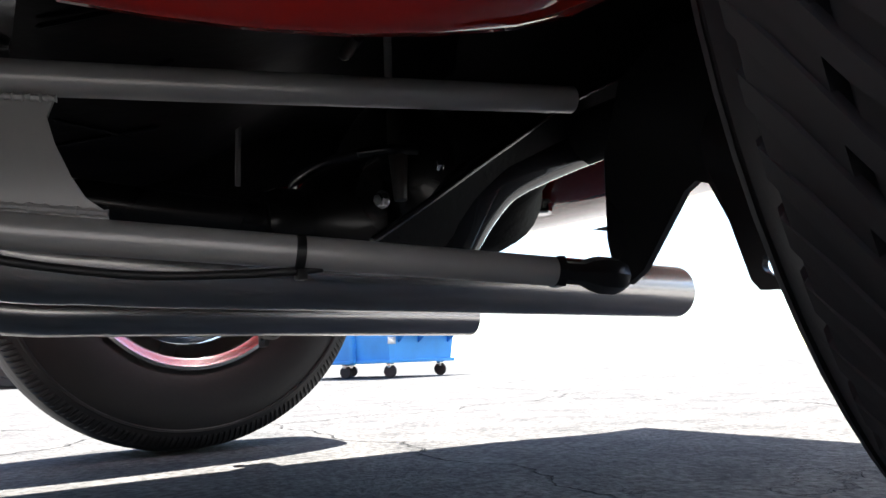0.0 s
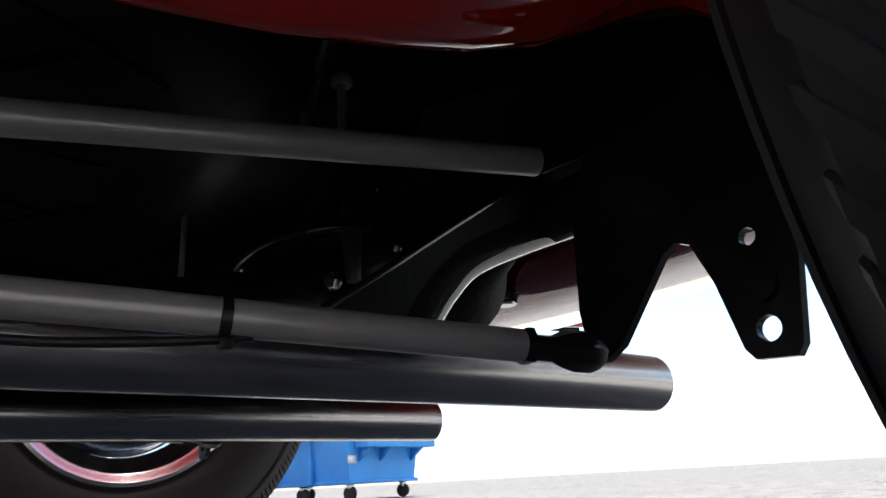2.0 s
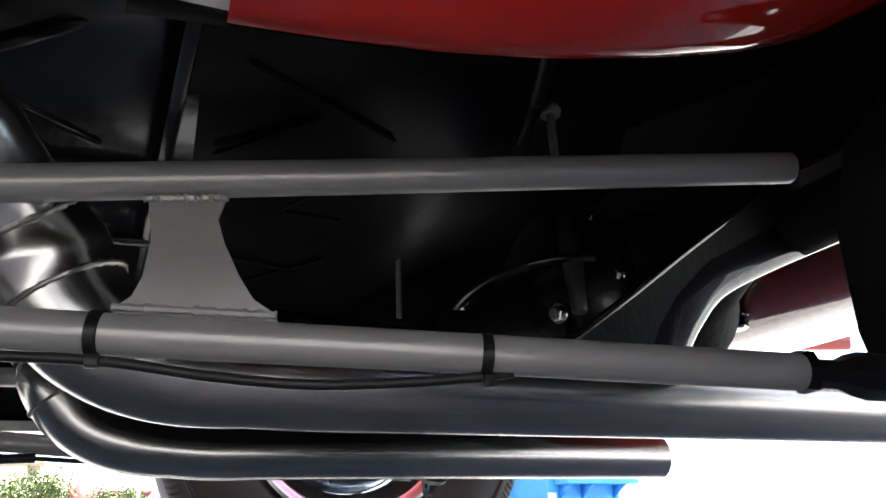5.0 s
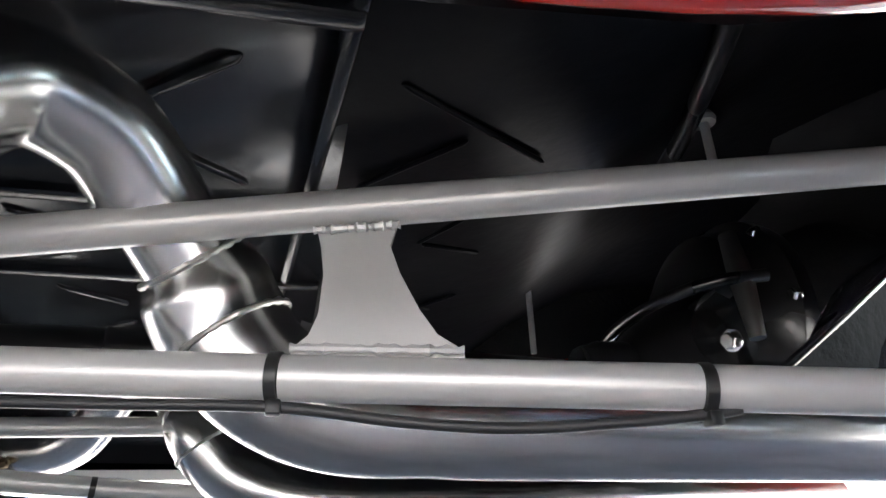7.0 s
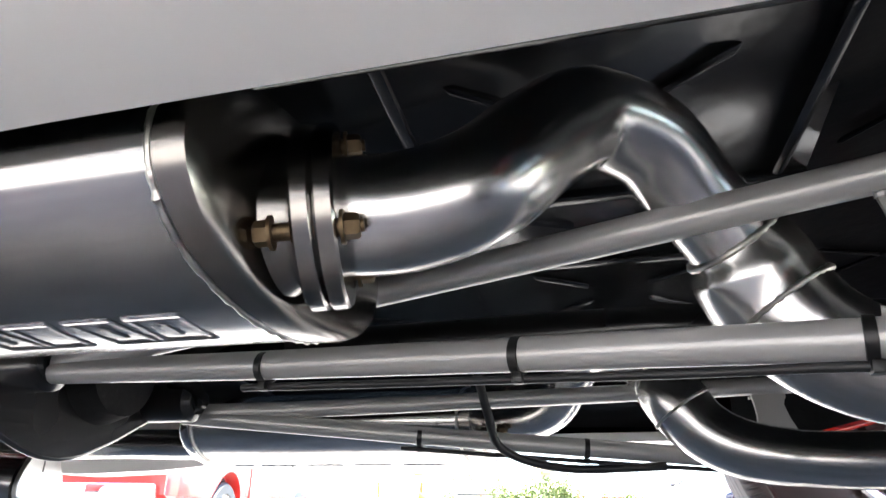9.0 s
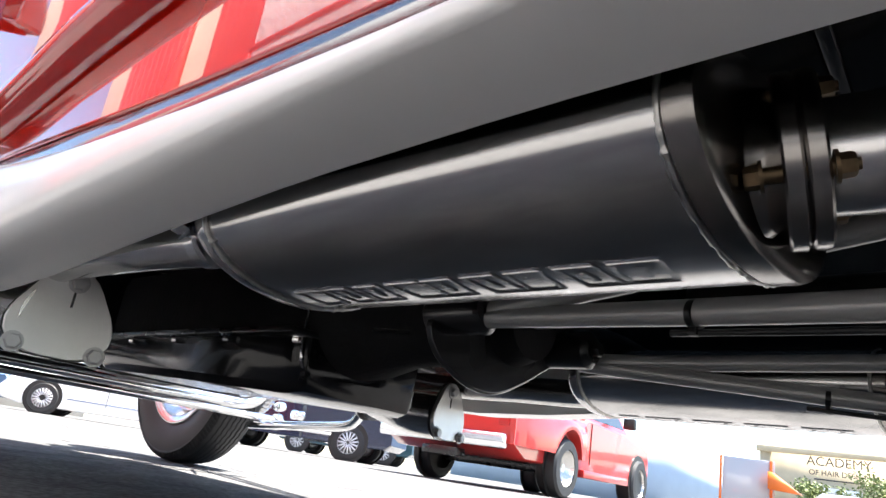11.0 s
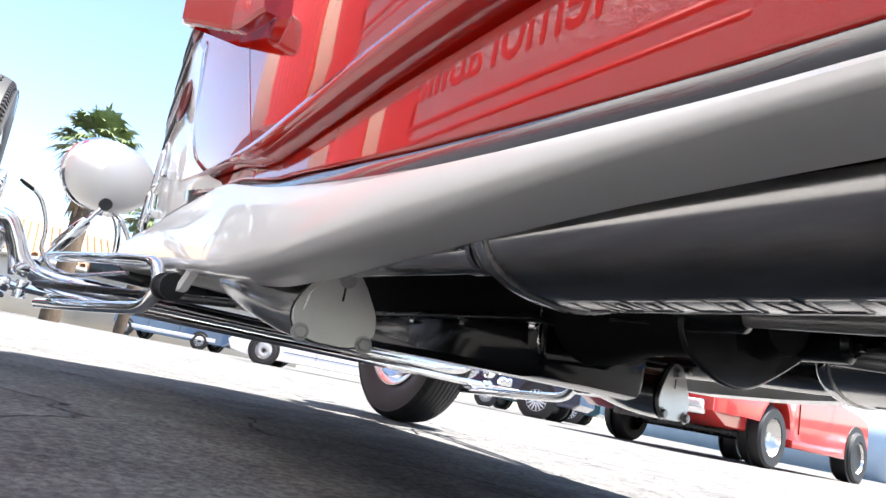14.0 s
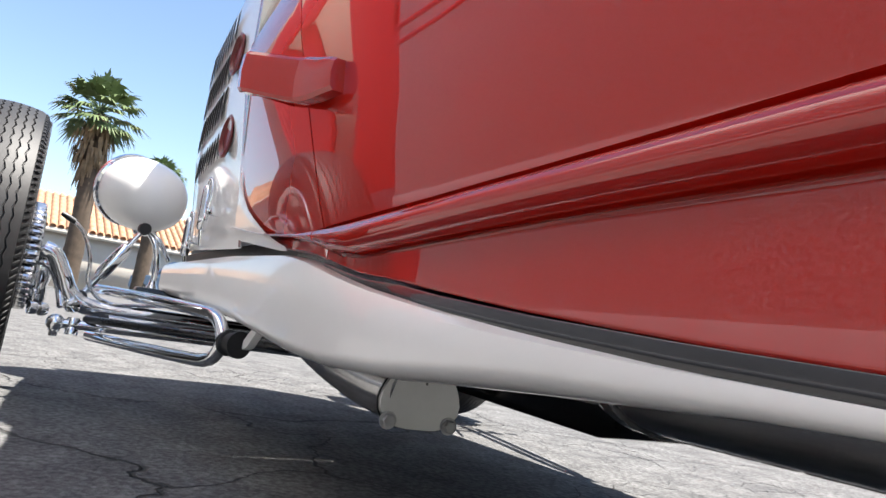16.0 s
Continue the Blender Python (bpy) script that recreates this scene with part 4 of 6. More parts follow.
for side in (-1, 1):
    s = 1 if side < 0 else -1
    # hairpin radius rod
    hp = part("hairpin_rod", sweep(BM(), smooth_path([(-2.4, -0.612 * s, 0.262), (-2.1, -0.549 * s, 0.258), (-1.86, -0.499 * s, 0.252), (-1.795, -0.487 * s, 0.245), (-1.766, -0.482 * s, 0.228), (-1.758, -0.48 * s, 0.208), (-1.766, -0.482 * s, 0.188), (-1.795, -0.487 * s, 0.173), (-1.86, -0.499 * s, 0.166), (-2.1, -0.549 * s, 0.158), (-2.4, -0.612 * s, 0.15)]), 0.0115, 18), CHROME, car, "chrome hairpin radius rod")
    bm = BM()
    lathe(bm, [(0, 0), (0.014, 0), (0.014, 0.012), (0.02, 0.014), (0.02, 0.02), (0, 0.02)], (-1.757, -0.479 * s, 0.208), (1, 0.22 * s, 0), 18)
    part("clevis", bm, CHROME, hp, "chrome clevis")
    bm = BM()
    lathe(bm, [(0, 0), (0.022, 0), (0.022, 0.006), (0.017, 0.008), (0.017, 0.03), (0.022, 0.032), (0.022, 0.038), (0, 0.038)], (-1.737, -0.475 * s, 0.208), (1, 0.22 * s, 0), 22)
    part("bushing", bm, RUBBER, hp, "black rubber bushing")
    bm = BM()
    prism(bm, [(-1.7, -0.462 * s, 0.202), (-1.7, -0.462 * s, 0.216), (-1.672, -0.457 * s, 0.243), (-1.655, -0.453 * s, 0.244), (-1.688, -0.459 * s, 0.206)], (0.002, 0.012 * s, 0))
    part("frame_mount", bm, WHITE, hp, "pearl white frame mount")
    # shock, lamp bar, lamp
    shock = part("shock_absorber", sweep(BM(), [(-2.5, -0.556 * s, 0.378), (-2.5, -0.565 * s, 0.36), (-2.5, -0.6 * s, 0.302), (-2.5, -0.606 * s, 0.29)], [0.012, 0.0165, 0.0165, 0.013], 20), CHROME, car, "chrome shock absorber")
    part("piston_rod", sweep(BM(), [(-2.5, -0.525 * s, 0.43), (-2.5, -0.56 * s, 0.37)], 0.0062, 12), CHROME, shock)
    part("lower_eye", sweep(BM(), [(-2.5, -0.604 * s, 0.294), (-2.5, -0.64 * s, 0.232)], 0.008, 12), CHROME, shock)
    for x, z in ((-2.5, 0.43), (-2.5, 0.236)):
        part("bushing", lathe(BM(), [(0, -0.016), (0.014, -0.016), (0.016, -0.01), (0.016, 0.01), (0.014, 0.016), (0, 0.016)], (x, (-0.525 if z > 0.3 else -0.638) * s, z), (1, 0, 0), 16), RUBBER, shock, "black rubber bushing")
    lamp = part("headlight", lathe(BM(), [(0, -0.165), (0.03, -0.16), (0.062, -0.14), (0.085, -0.11), (0.098, -0.07), (0.104, -0.02), (0.105, 0.03), (0.1, 0.06)], (-2.74, -0.517 * s, 0.548), (-1, -0.34 * s, 0.2), 40), WHITE, car, "pearl white teardrop headlight shell")
    part("lens_rim", lathe(BM(), [(0.1, 0.055), (0.107, 0.058), (0.109, 0.07), (0.104, 0.082), (0.096, 0.084)], (-2.74, -0.517 * s, 0.548), (-1, -0.34 * s, 0.2), 40), CHROME, lamp, "chrome lens rim")
    part("lens", lathe(BM(), [(0.097, 0.08), (0.07, 0.092), (0.03, 0.099), (0, 0.1)], (-2.74, -0.517 * s, 0.548), (-1, -0.34 * s, 0.2), 32), STEEL, lamp, "fluted lens")
    stand = part("lamp_bracket", sweep(BM(), smooth_path([(-2.727, -0.505 * s, 0.442), (-2.66, -0.492 * s, 0.438), (-2.625, -0.475 * s, 0.41), (-2.62, -0.462 * s, 0.37), (-2.62, -0.458 * s, 0.326), (-2.62, -0.459 * s, 0.29)]), 0.0085, 16), CHROME, lamp, "chrome lamp stalk")
    part("brace", sweep(BM(), smooth_path([(-2.64, -0.487 * s, 0.437), (-2.62, -0.466 * s, 0.417), (-2.62, -0.447 * s, 0.392), (-2.62, -0.43 * s, 0.364)]), 0.0065, 12), CHROME, stand)
    part("base_nut", lathe(BM(), [(0, 0), (0.016, 0), (0.017, 0.006), (0.015, 0.016), (0.011, 0.022), (0.009, 0.034), (0, 0.034)], (-2.62, -0.459 * s, 0.272), (0, 0, 1), 12), CHROME, stand)
    part("swivel", lathe(BM(), [(0, 0), (0.006, 0), (0.009, 0.004), (0.01, 0.012), (0.01, 0.02), (0.006, 0.026), (0, 0.026)], (-2.727, -0.512 * s, 0.43), (0, 0, 1), 18), CHROME, stand, "chrome swivel foot")
    part("swivel_nut", lathe(BM(), [(0, -0.014), (0.011, -0.014), (0.013, 0), (0.011, 0.014), (0, 0.014)], (-2.7, -0.492 * s, 0.44), (0.6, 0.5 * s, 0), 12), CHROME, stand)
    part("clamp_knob", lathe(BM(), [(0, 0), (0.007, 0), (0.009, 0.008), (0.006, 0.018), (0, 0.02)], (-2.705, -0.521 * s, 0.45), (0.2, -0.3 * s, 1), 10), PLASTIC, stand, "black clamp knob")
    # steering arms, spindle and brake line
    xs_ = -2.46 if s > 0 else -2.6
    spin = part("spindle", lathe(BM(), [(0, -0.07), (0.018, -0.07), (0.026, -0.05), (0.022, -0.02), (0.027, 0.0), (0.03, 0.03), (0.024, 0.05), (0.03, 0.06), (0.03, 0.075), (0, 0.075)], (xs_ - 0.03, -0.735 * s, 0.27), (0, 0, 1), 18), CHROME, car, "chrome spindle with curved steering arms")
    part("steering_arm", sweep(BM(), smooth_path([(xs_ - 0.02, -0.76 * s, 0.326), (xs_, -0.735 * s, 0.331), (xs_, -0.705 * s, 0.319), (xs_, -0.679 * s, 0.286), (xs_, -0.66 * s, 0.245), (xs_ + 0.02, -0.653 * s, 0.208)]), 0.013, 16, squash=0.75), CHROME, spin, "curved chrome arm")
    part("steering_arm", sweep(BM(), smooth_path([(xs_ - 0.02, -0.755 * s, 0.3), (xs_, -0.735 * s, 0.304), (xs_, -0.713 * s, 0.293), (xs_, -0.692 * s, 0.255), (xs_ + 0.02, -0.678 * s, 0.206)]), 0.009, 14), CHROME, spin, "curved chrome arm")
    part("backing_plate", lathe(BM(), [(0, 0), (0.06, 0.0), (0.075, 0.006), (0.105, 0.006), (0.112, 0.0), (0.112, -0.03)], (xs_ - 0.04, -0.752 * s, 0.315), (0, s, 0), 36), STEEL, spin, "bright brake backing plate")
    first = part("drum_fin", lathe(BM(), [(0, -0.034), (0.005, -0.032), (0.0072, -0.026), (0.0072, -0.006), (0.005, 0.001), (0, 0.003)], (0, 0, 0), (0, s, 0), 8), STEEL, spin)
    fin_mesh = first.data
    bpy.data.objects.remove(first)
    for k in range(44):        # cooling fins round the drum
        a = 2 * math.pi * k / 44
        o = new("drum_fin", fin_mesh)
        o.parent = spin
        o.matrix_parent_inverse = spin.matrix_world.inverted()
        o.matrix_basis = Matrix.Translation((xs_ - 0.04 + math.cos(a) * 0.122, -0.752 * s, 0.315 + math.sin(a) * 0.122))
    for k in range(5):
        a = 2 * math.pi * k / 5 + 0.4
        part("plate_bolt", hexbolt(BM(), (xs_ - 0.04 + math.cos(a) * 0.045, -0.752 * s, 0.315 + math.sin(a) * 0.045), (0, s, 0), 0.007, 0.008), CHROME, spin)
    for x, y, z, ax in ((-2.33, -0.73, 0.2, (0.3, -1 * s, 0)), (-2.34, -0.665, 0.215, (1, 0.2 * s, 0)), (-2.33, -0.655, 0.17, (0, 0, -1))):
        part("clevis", lathe(BM(), [(0, -0.02), (0.012, -0.02), (0.015, -0.014), (0.015, -0.004), (0.011, 0.0), (0.014, 0.006), (0.014, 0.018), (0, 0.02)], (x, y * s, z), ax, 14), CHROME, spin, "chrome clevis joint")
    hose = part("brake_line", sweep(BM(), smooth_path([(-2.42, -0.69 * s, 0.409), (-2.42, -0.667 * s, 0.388), (-2.42, -0.648 * s, 0.35), (-2.42, -0.639 * s, 0.315), (-2.42, -0.636 * s, 0.275), (-2.42, -0.612 * s, 0.244), (-2.41, -0.587 * s, 0.232), (-2.38, -0.55 * s, 0.231), (-2.2, -0.47 * s, 0.25)]), 0.0048, 12), STEEL, car, "braided steel brake line")
    part("end_fitting", sweep(BM(), [(-2.42, -0.72 * s, 0.423), (-2.42, -0.705 * s, 0.416), (-2.42, -0.688 * s, 0.408)], [0.005, 0.0075, 0.0065], 12), PLASTIC, hose, "black end fitting")
AX = -2.46
part("front_axle", sweep(BM(), smooth_path([(AX, -0.74, 0.335), (AX, -0.715, 0.325), (AX, -0.69, 0.285), (AX, -0.665, 0.24), (AX, -0.62, 0.215), (AX, -0.5, 0.21), (AX, 0, 0.21), (AX, 0.5, 0.21), (AX, 0.62, 0.215), (AX, 0.665, 0.24), (AX, 0.69, 0.285), (AX, 0.74, 0.335)]), 0.021, 18), CHROME, car, "chrome dropped front axle")
part("tie_rod", sweep(BM(), [(-2.33, -0.69, 0.175), (-2.33, 0.66, 0.175)], 0.0105, 14), CHROME, car, "chrome tie rod")
part("panhard_bar", sweep(BM(), [(-2.38, -0.58, 0.195), (-2.4, 0.5, 0.2)], 0.009, 12), CHROME, car, "chrome panhard bar")
part("leaf_spring", box(BM(), (-2.46, 0, 0.262), (0.045, 1.05, 0.04), bevel=0.006), SEMI, car, "black transverse leaf spring")
for y in (-0.69, 0.66):
    bm = BM()
    bmesh.ops.create_uvsphere(bm, u_segments=14, v_segments=10, radius=0.019, matrix=Matrix.Translation((-2.33, y, 0.175)))
    hexbolt(bm, (-2.33, y, 0.16), (0, 0, -1), 0.008, 0.012)
    part("tie_rod_end", bm, CHROME, car, "chrome tie rod end")
bm = BM()
sweep(bm, [(-1.75, -0.33, 0.21), (-2.34, -0.63, 0.19)], 0.0085, 12)
box(bm, (-1.74, -0.33, 0.235), (0.06, 0.03, 0.07), bevel=0.006)
part("drag_link", bm, SEMI, car, "black drag link")

# hood with rows of louvres, grille shell
HOODY = [(-2.76, -0.375), (-2.7, -0.395), (-2.4, -0.448), (-2.1, -0.48), (-1.845, -0.494)]


def hood_y(x, z):
    """Half width of the hood; it narrows downwards."""
    return at_x(HOODY, x) * at_x([(0.37, 0.915), (0.44, 0.937), (0.66, 1.0), (0.85, 1.01)], z)


for side in (-1, 1):
    bm = BM()
    rows = []
    for i in range(14):
        x = lerp(-2.72, -1.848, i / 13)
        zb = at_x([(-2.7, 0.405), (-2.5, 0.4), (-2.2, 0.385), (-1.88, 0.375)], x)
        y = at_x(HOODY, x)
        rows.append([(x, -hood_y(x, z) * side, z) for z in (zb, 0.44, 0.52, 0.6, 0.66, 0.75, 0.85)] + [(x, -yy * side, z) for yy, z in ((y * 0.99, 0.95), (y * 0.9, 1.02), (y * 0.7, 1.06), (0, 1.09))])
    skin(bm, rows)
    hood = part("hood", bm, WHITE, car, "pearl white hood side with louvres", 50)
    part("hood_edge", skin(BM(), [[(x, -(hood_y(-1.845, z) - 0.004) * side, z) for z in (0.376, 0.5, 0.66, 0.85)] for x in (-1.853, -1.838)]), DARKRED, hood, "dark red edge moulding")
    lm = BM()
    ring = []
    for k in range(7):
        v = lerp(-0.04, 0.04, k / 6)
        w = 0.004 * math.sqrt(max(0, 1 - (v / 0.042) ** 2))
        ring.append([(-0.014, 0, v), (-0.004, -w * 0.6, v), (0.007, -w, v)])
    skin(lm, ring)
    first = part("louvre", lm, WHITE, hood)
    # dark sheet over each louvre mouth, standing for the shade within
    dark = BM()
    skin(dark, [[(0.0066, -0.0005, -0.038), (0.0066, -0.0005, 0.038)], [(0.0066, -0.0034, -0.024), (0.0066, -0.0034, 0.024)]])
    slot = part("slot_shade", dark, SLOTDARK, hood)
    lme, sme = first.data, slot.data
    bpy.data.objects.remove(first)
    bpy.data.objects.remove(slot)
    for z in (0.605, 0.69, 0.778, 0.865):
        for i in range(11):
            x = -2.07 - 0.042 * i
            y = hood_y(x, z) * -side
            for nm, me in (("louvre", lme), ("slot_shade", sme)):
                o = new(nm, me)
                o.parent = hood
                o.matrix_basis = Matrix.Translation((x, y - 0.001 * (1 if side < 0 else -1), z)) @ Matrix.Rotation(math.atan(0.16) * (1 if side > 0 else -1), 4, "Z") @ Matrix.Diagonal((1, 1 if side < 0 else -1, 1, 1))
        if z in (0.69, 0.865):
            continue
        bm = BM()
        lathe(bm, [(0.038, 0), (0.043, 0.002), (0.046, 0.006), (0.04, 0.008), (0.033, 0.001), (0, 0.001)], (-1.995, (hood_y(-1.995, z) - 0.001) * -side, z), (0, side, 0), 28)
        part("port", bm, PORTRED, hood, "round port with a dark red surround")
    for x, z in ((-2.08, 0.468), (-2.36, 0.425)):
        y = (hood_y(x, z) - 0.024) * -side
        o = 1 if side > 0 else -1
        lat = part("hood_latch", lathe(BM(), [(0, -0.052), (0.008, -0.052), (0.0105, -0.046), (0.0115, -0.03), (0.0115, 0.032), (0.009, 0.042), (0.0045, 0.046), (0, 0.046)], (x, y, z), (0, 0, 1), 16), CHROME, hood, "chrome hood latch")
        part("bail", sweep(BM(), smooth_path([(x, y, z + 0.044), (x + 0.02, y + 0.004 * o, z + 0.054), (x + 0.036, y + 0.002 * o, z + 0.046), (x + 0.038, y, z + 0.0), (x + 0.032, y, z - 0.03), (x + 0.014, y, z - 0.02)]), 0.0045, 10), CHROME, lat)
        part("foot", box(BM(), (x + 0.034, y - 0.01 * o, z - 0.012), (0.014, 0.03, 0.02), bevel=0.003), CHROME, lat)
        part("pin", sweep(BM(), [(x, y, z - 0.05), (x, y - 0.004 * o, z - 0.085)], 0.004, 10), CHROME, lat)
    # hinge strap bridging cowl and door
    bm = BM()
    hs = [(-1.562, -0.5, 0.6, 0.026), (-1.56, -0.57, 0.6, 0.028), (-1.548, -0.584, 0.595, 0.0295), (-1.53, -0.585, 0.592, 0.0295), (-1.51, -0.572, 0.588, 0.03), (-1.48, -0.545, 0.583, 0.031), (-1.462, -0.531, 0.581, 0.0315), (-1.445, -0.527, 0.579, 0.031),
          (-1.42, -0.523, 0.576, 0.028), (-1.385, -0.519, 0.573, 0.024), (-1.372, -0.515, 0.572, 0.021)]
    rows = []
    for x, y, zc, h in hs:
        rows.append([(x, -(y + 0.02) * side, zc - h), (x, -(y + 0.004) * side, zc - h), (x, -y * side, zc - h + 0.005), (x, -(y - 0.002) * side, zc), (x, -y * side, zc + h - 0.005), (x, -(y + 0.004) * side, zc + h), (x, -(y + 0.02) * side, zc + h)])
    skin(bm, rows, closed=True, ends=True)
    part("door_hinge", bm, RED, car, "glossy red door hinge strap", 20)
bm = BM()
skin(bm, [[(-2.72, -0.35, 0.4), (-2.72, 0.35, 0.4)], [(-2.75, -0.37, 0.7), (-2.75, 0.37, 0.7)], [(-2.77, -0.32, 1.06), (-2.77, 0.32, 1.06)]])
bmesh.ops.solidify(bm, geom=list(bm.faces), thickness=0.05)
part("grille_shell", bm, WHITE, car, "pearl white grille shell")
part("front_crossmember", box(BM(), (-2.5, 0, 0.31), (0.16, 0.76, 0.07), bevel=0.01), WHITE, car, "pearl white front crossmember")
part("firewall", box(BM(), (-1.835, 0, 0.64), (0.02, 0.84, 0.5), bevel=0.004), SEMI, car, "black firewall")
part("tail_panel", box(BM(), (0.8, 0, 0.78), (0.012, 0.74, 0.66), bevel=0.004), RED, car, "red tail panel")

# ---- surroundings ----
STUCCO = mat("beige stucco", (0.68, 0.62, 0.56), 0.95, var=0.1, scale=1.2, bump=1.0, bump_scale=9, spec=0.1)
snt = STUCCO.node_tree          # coarse trowelled grain, the light and shade of its bumps painted into the colour
gn = snt.nodes.new("ShaderNodeTexNoise")
gn.inputs["Scale"].default_value, gn.inputs["Detail"].default_value = 30.0, 4.0
gr = snt.nodes.new("ShaderNodeValToRGB")
gr.color_ramp.elements[0].position, gr.color_ramp.elements[0].color = 0.4, (0.43, 0.39, 0.37, 1)
gr.color_ramp.elements[1].position, gr.color_ramp.elements[1].color = 0.58, (0.95, 0.91, 0.88, 1)
gt = snt.nodes.new("ShaderNodeTexCoord")
snt.links.new(gt.outputs["Object"], gn.inputs["Vector"])
snt.links.new(gn.outputs[0], gr.inputs[0])
snt.links.new(gr.outputs[0], snt.nodes["Principled BSDF"].inputs["Base Color"])
TAN = mat("tan stucco", (0.52, 0.42, 0.28), 0.9, var=0.1, scale=1.5, bump=0.5, bump_scale=20)
PALE = mat("pale blue painted wall", (0.42, 0.52, 0.62), 0.85, var=0.06, scale=1.0, bump=0.3, bump_scale=20)
CREAM = mat("cream stucco", (0.55, 0.5, 0.43), 0.9, var=0.08, scale=1.5, bump=0.5, bump_scale=18)
MAROON = mat("maroon panel", (0.25, 0.05, 0.045), 0.7, var=0.1, scale=2)
TILE = mat("terracotta roof tile", (0.33, 0.16, 0.085), 0.85, var=0.3, scale=2.5, second=(0.42, 0.26, 0.16))
SIGNRED = mat("sign red", (0.45, 0.02, 0.02), 0.5)
SIGNDARK = mat("dark sign letters", (0.03, 0.03, 0.035), 0.5)
BLUE = mat("blue dumpster paint", (0.05, 0.33, 0.8), 0.5, var=0.12, scale=4, rough_var=0.1)
LABEL = mat("white label", (0.8, 0.8, 0.8), 0.5)
YELLOW = mat("yellow label", (0.75, 0.5, 0.03), 0.5)
GLASS = mat("dark car glass", (0.02, 0.025, 0.03), 0.06, spec=0.8)
TRUCKRED = mat("red truck paint", (0.5, 0.025, 0.02), 0.3, coat=1.0, var=0.05, scale=2)
NAVY = mat("dark blue car paint", (0.012, 0.02, 0.05), 0.25, coat=1.0)
TEAL = mat("dark teal car paint", (0.02, 0.06, 0.07), 0.25, coat=1.0)
SILVERBLUE = mat("silver blue car paint", (0.085, 0.15, 0.26), 0.3, 0.4, coat=1.0)
CARWHITE = mat("white car paint", (0.42, 0.42, 0.43), 0.3, coat=1.0)
BRIGHTWHITE = mat("bright white car paint", (0.78, 0.78, 0.78), 0.3, coat=1.0)
ALLOY = mat("alloy rim", (0.75, 0.75, 0.76), 0.4, 0.35)
POLISHED = mat("polished wheel", (0.62, 0.61, 0.59), 0.25, 0.9)
LAMPRED = mat("red lamp plastic", (0.4, 0.01, 0.01), 0.25)
LAMPCLEAR = mat("clear lamp plastic", (0.7, 0.7, 0.7), 0.15)
ORANGE = mat("orange vinyl", (0.75, 0.16, 0.02), 0.6)
BARK = mat("palm bark", (0.09, 0.065, 0.045), 0.95, var=0.3, scale=6, bump=0.8, bump_scale=20)
THATCH = mat("dry palm thatch", (0.2, 0.14, 0.08), 0.95, var=0.35, scale=5)
FROND = mat("palm frond", (0.065, 0.11, 0.035), 0.6, var=0.35, scale=2, second=(0.12, 0.16, 0.06))
LEAF = mat("sunlit leaf", (0.09, 0.13, 0.03), 0.6, var=0.35, scale=3, second=(0.16, 0.19, 0.06))

# wall of the shop beside the lot, with its sign
bm = BM()
box(bm, (-0.95, -4.65, 4.5), (16.1, 0.3, 9.0))
shop = tagged(part("shop_building", bm, STUCCO), "beige stucco shop wall with a red word sign", "building")


def letter_mesh(body, size, depth):
    cu = bpy.data.curves.new("letter", "FONT")
    cu.body, cu.size, cu.extrude = body, size, depth
    tmp = bpy.data.objects.new("letter", cu)
    scene.collection.objects.link(tmp)
    me = bpy.data.meshes.new_from_object(tmp.evaluated_get(bpy.context.evaluated_depsgraph_get()))
    bpy.data.objects.remove(tmp)
    return me, max([v.co.x for v in me.vertices], default=0.0)


def text(name, body, size, m, material, parent, depth=0.01):
    """A centred line of separate letters."""
    total = letter_mesh(body, size, depth)[1]
    for i, ch in enumerate(body):
        if ch == " ":
            continue
        me, own = letter_mesh(ch, size, depth)
        me.materials.clear()
        me.materials.append(material)
        ob = new(name, me)
        ob.matrix_world = m @ Matrix.Translation((letter_mesh(body[:i + 1], size, depth)[1] - own - total / 2, 0, 0))
        ob.parent = parent
        ob.matrix_parent_inverse = parent.matrix_world.inverted()


text("sign_letter", "Memorabilia", 1.4, Matrix.Translation((-7.0, -4.49, 4.1)) @ Matrix.Rotation(math.pi, 4, "Z") @ Matrix.Rotation(radians(90), 4, "X") @ Matrix.Diagonal((0.62, 1, 1, 1)), SIGNRED, shop)
for z, h in ((3.7, 0.08), (3.45, 0.06), (5.5, 0.1)):
    part("sign_stripe", box(BM(), (-6.4, -4.495, z), (5.5, 0.02, h)), SIGNRED, shop)
for x in (-9.1, -3.7):
    part("sign_stripe", box(BM(), (x, -4.495, 4.6), (0.08, 0.02, 1.7)), SIGNRED, shop)
part("plinth", box(BM(), (-1.0, -4.48, 0.35), (16.0, 0.06, 0.7)), mat("grey plinth", (0.2, 0.2, 0.21), 0.9, var=0.15, scale=3), shop)
# red tiled wing next to it
wing = thing("clad_wing", (-14, -6, 0), "cream building wing with red ribbed metal cladding", "building")
part("wall", box(BM(), (-14.7, -6.2, 4.2), (8.4, 2.0, 8.4)), mat("tan wing stucco", (0.34, 0.27, 0.21), 0.9, var=0.1, scale=1.5, bump=0.5, bump_scale=18), wing)
part("plinth", box(BM(), (-14.7, -5.1, 0.5), (8.4, 0.24, 1.0), bevel=0.02), SIGNDARK, wing)
rib = box(BM(), (0, 0, 0), (0.27, 0.12, 7.0), bevel=0.03)
first = part("cladding_rib", rib, SIGNRED, wing)
rib_mesh = first.data
bpy.data.objects.remove(first)
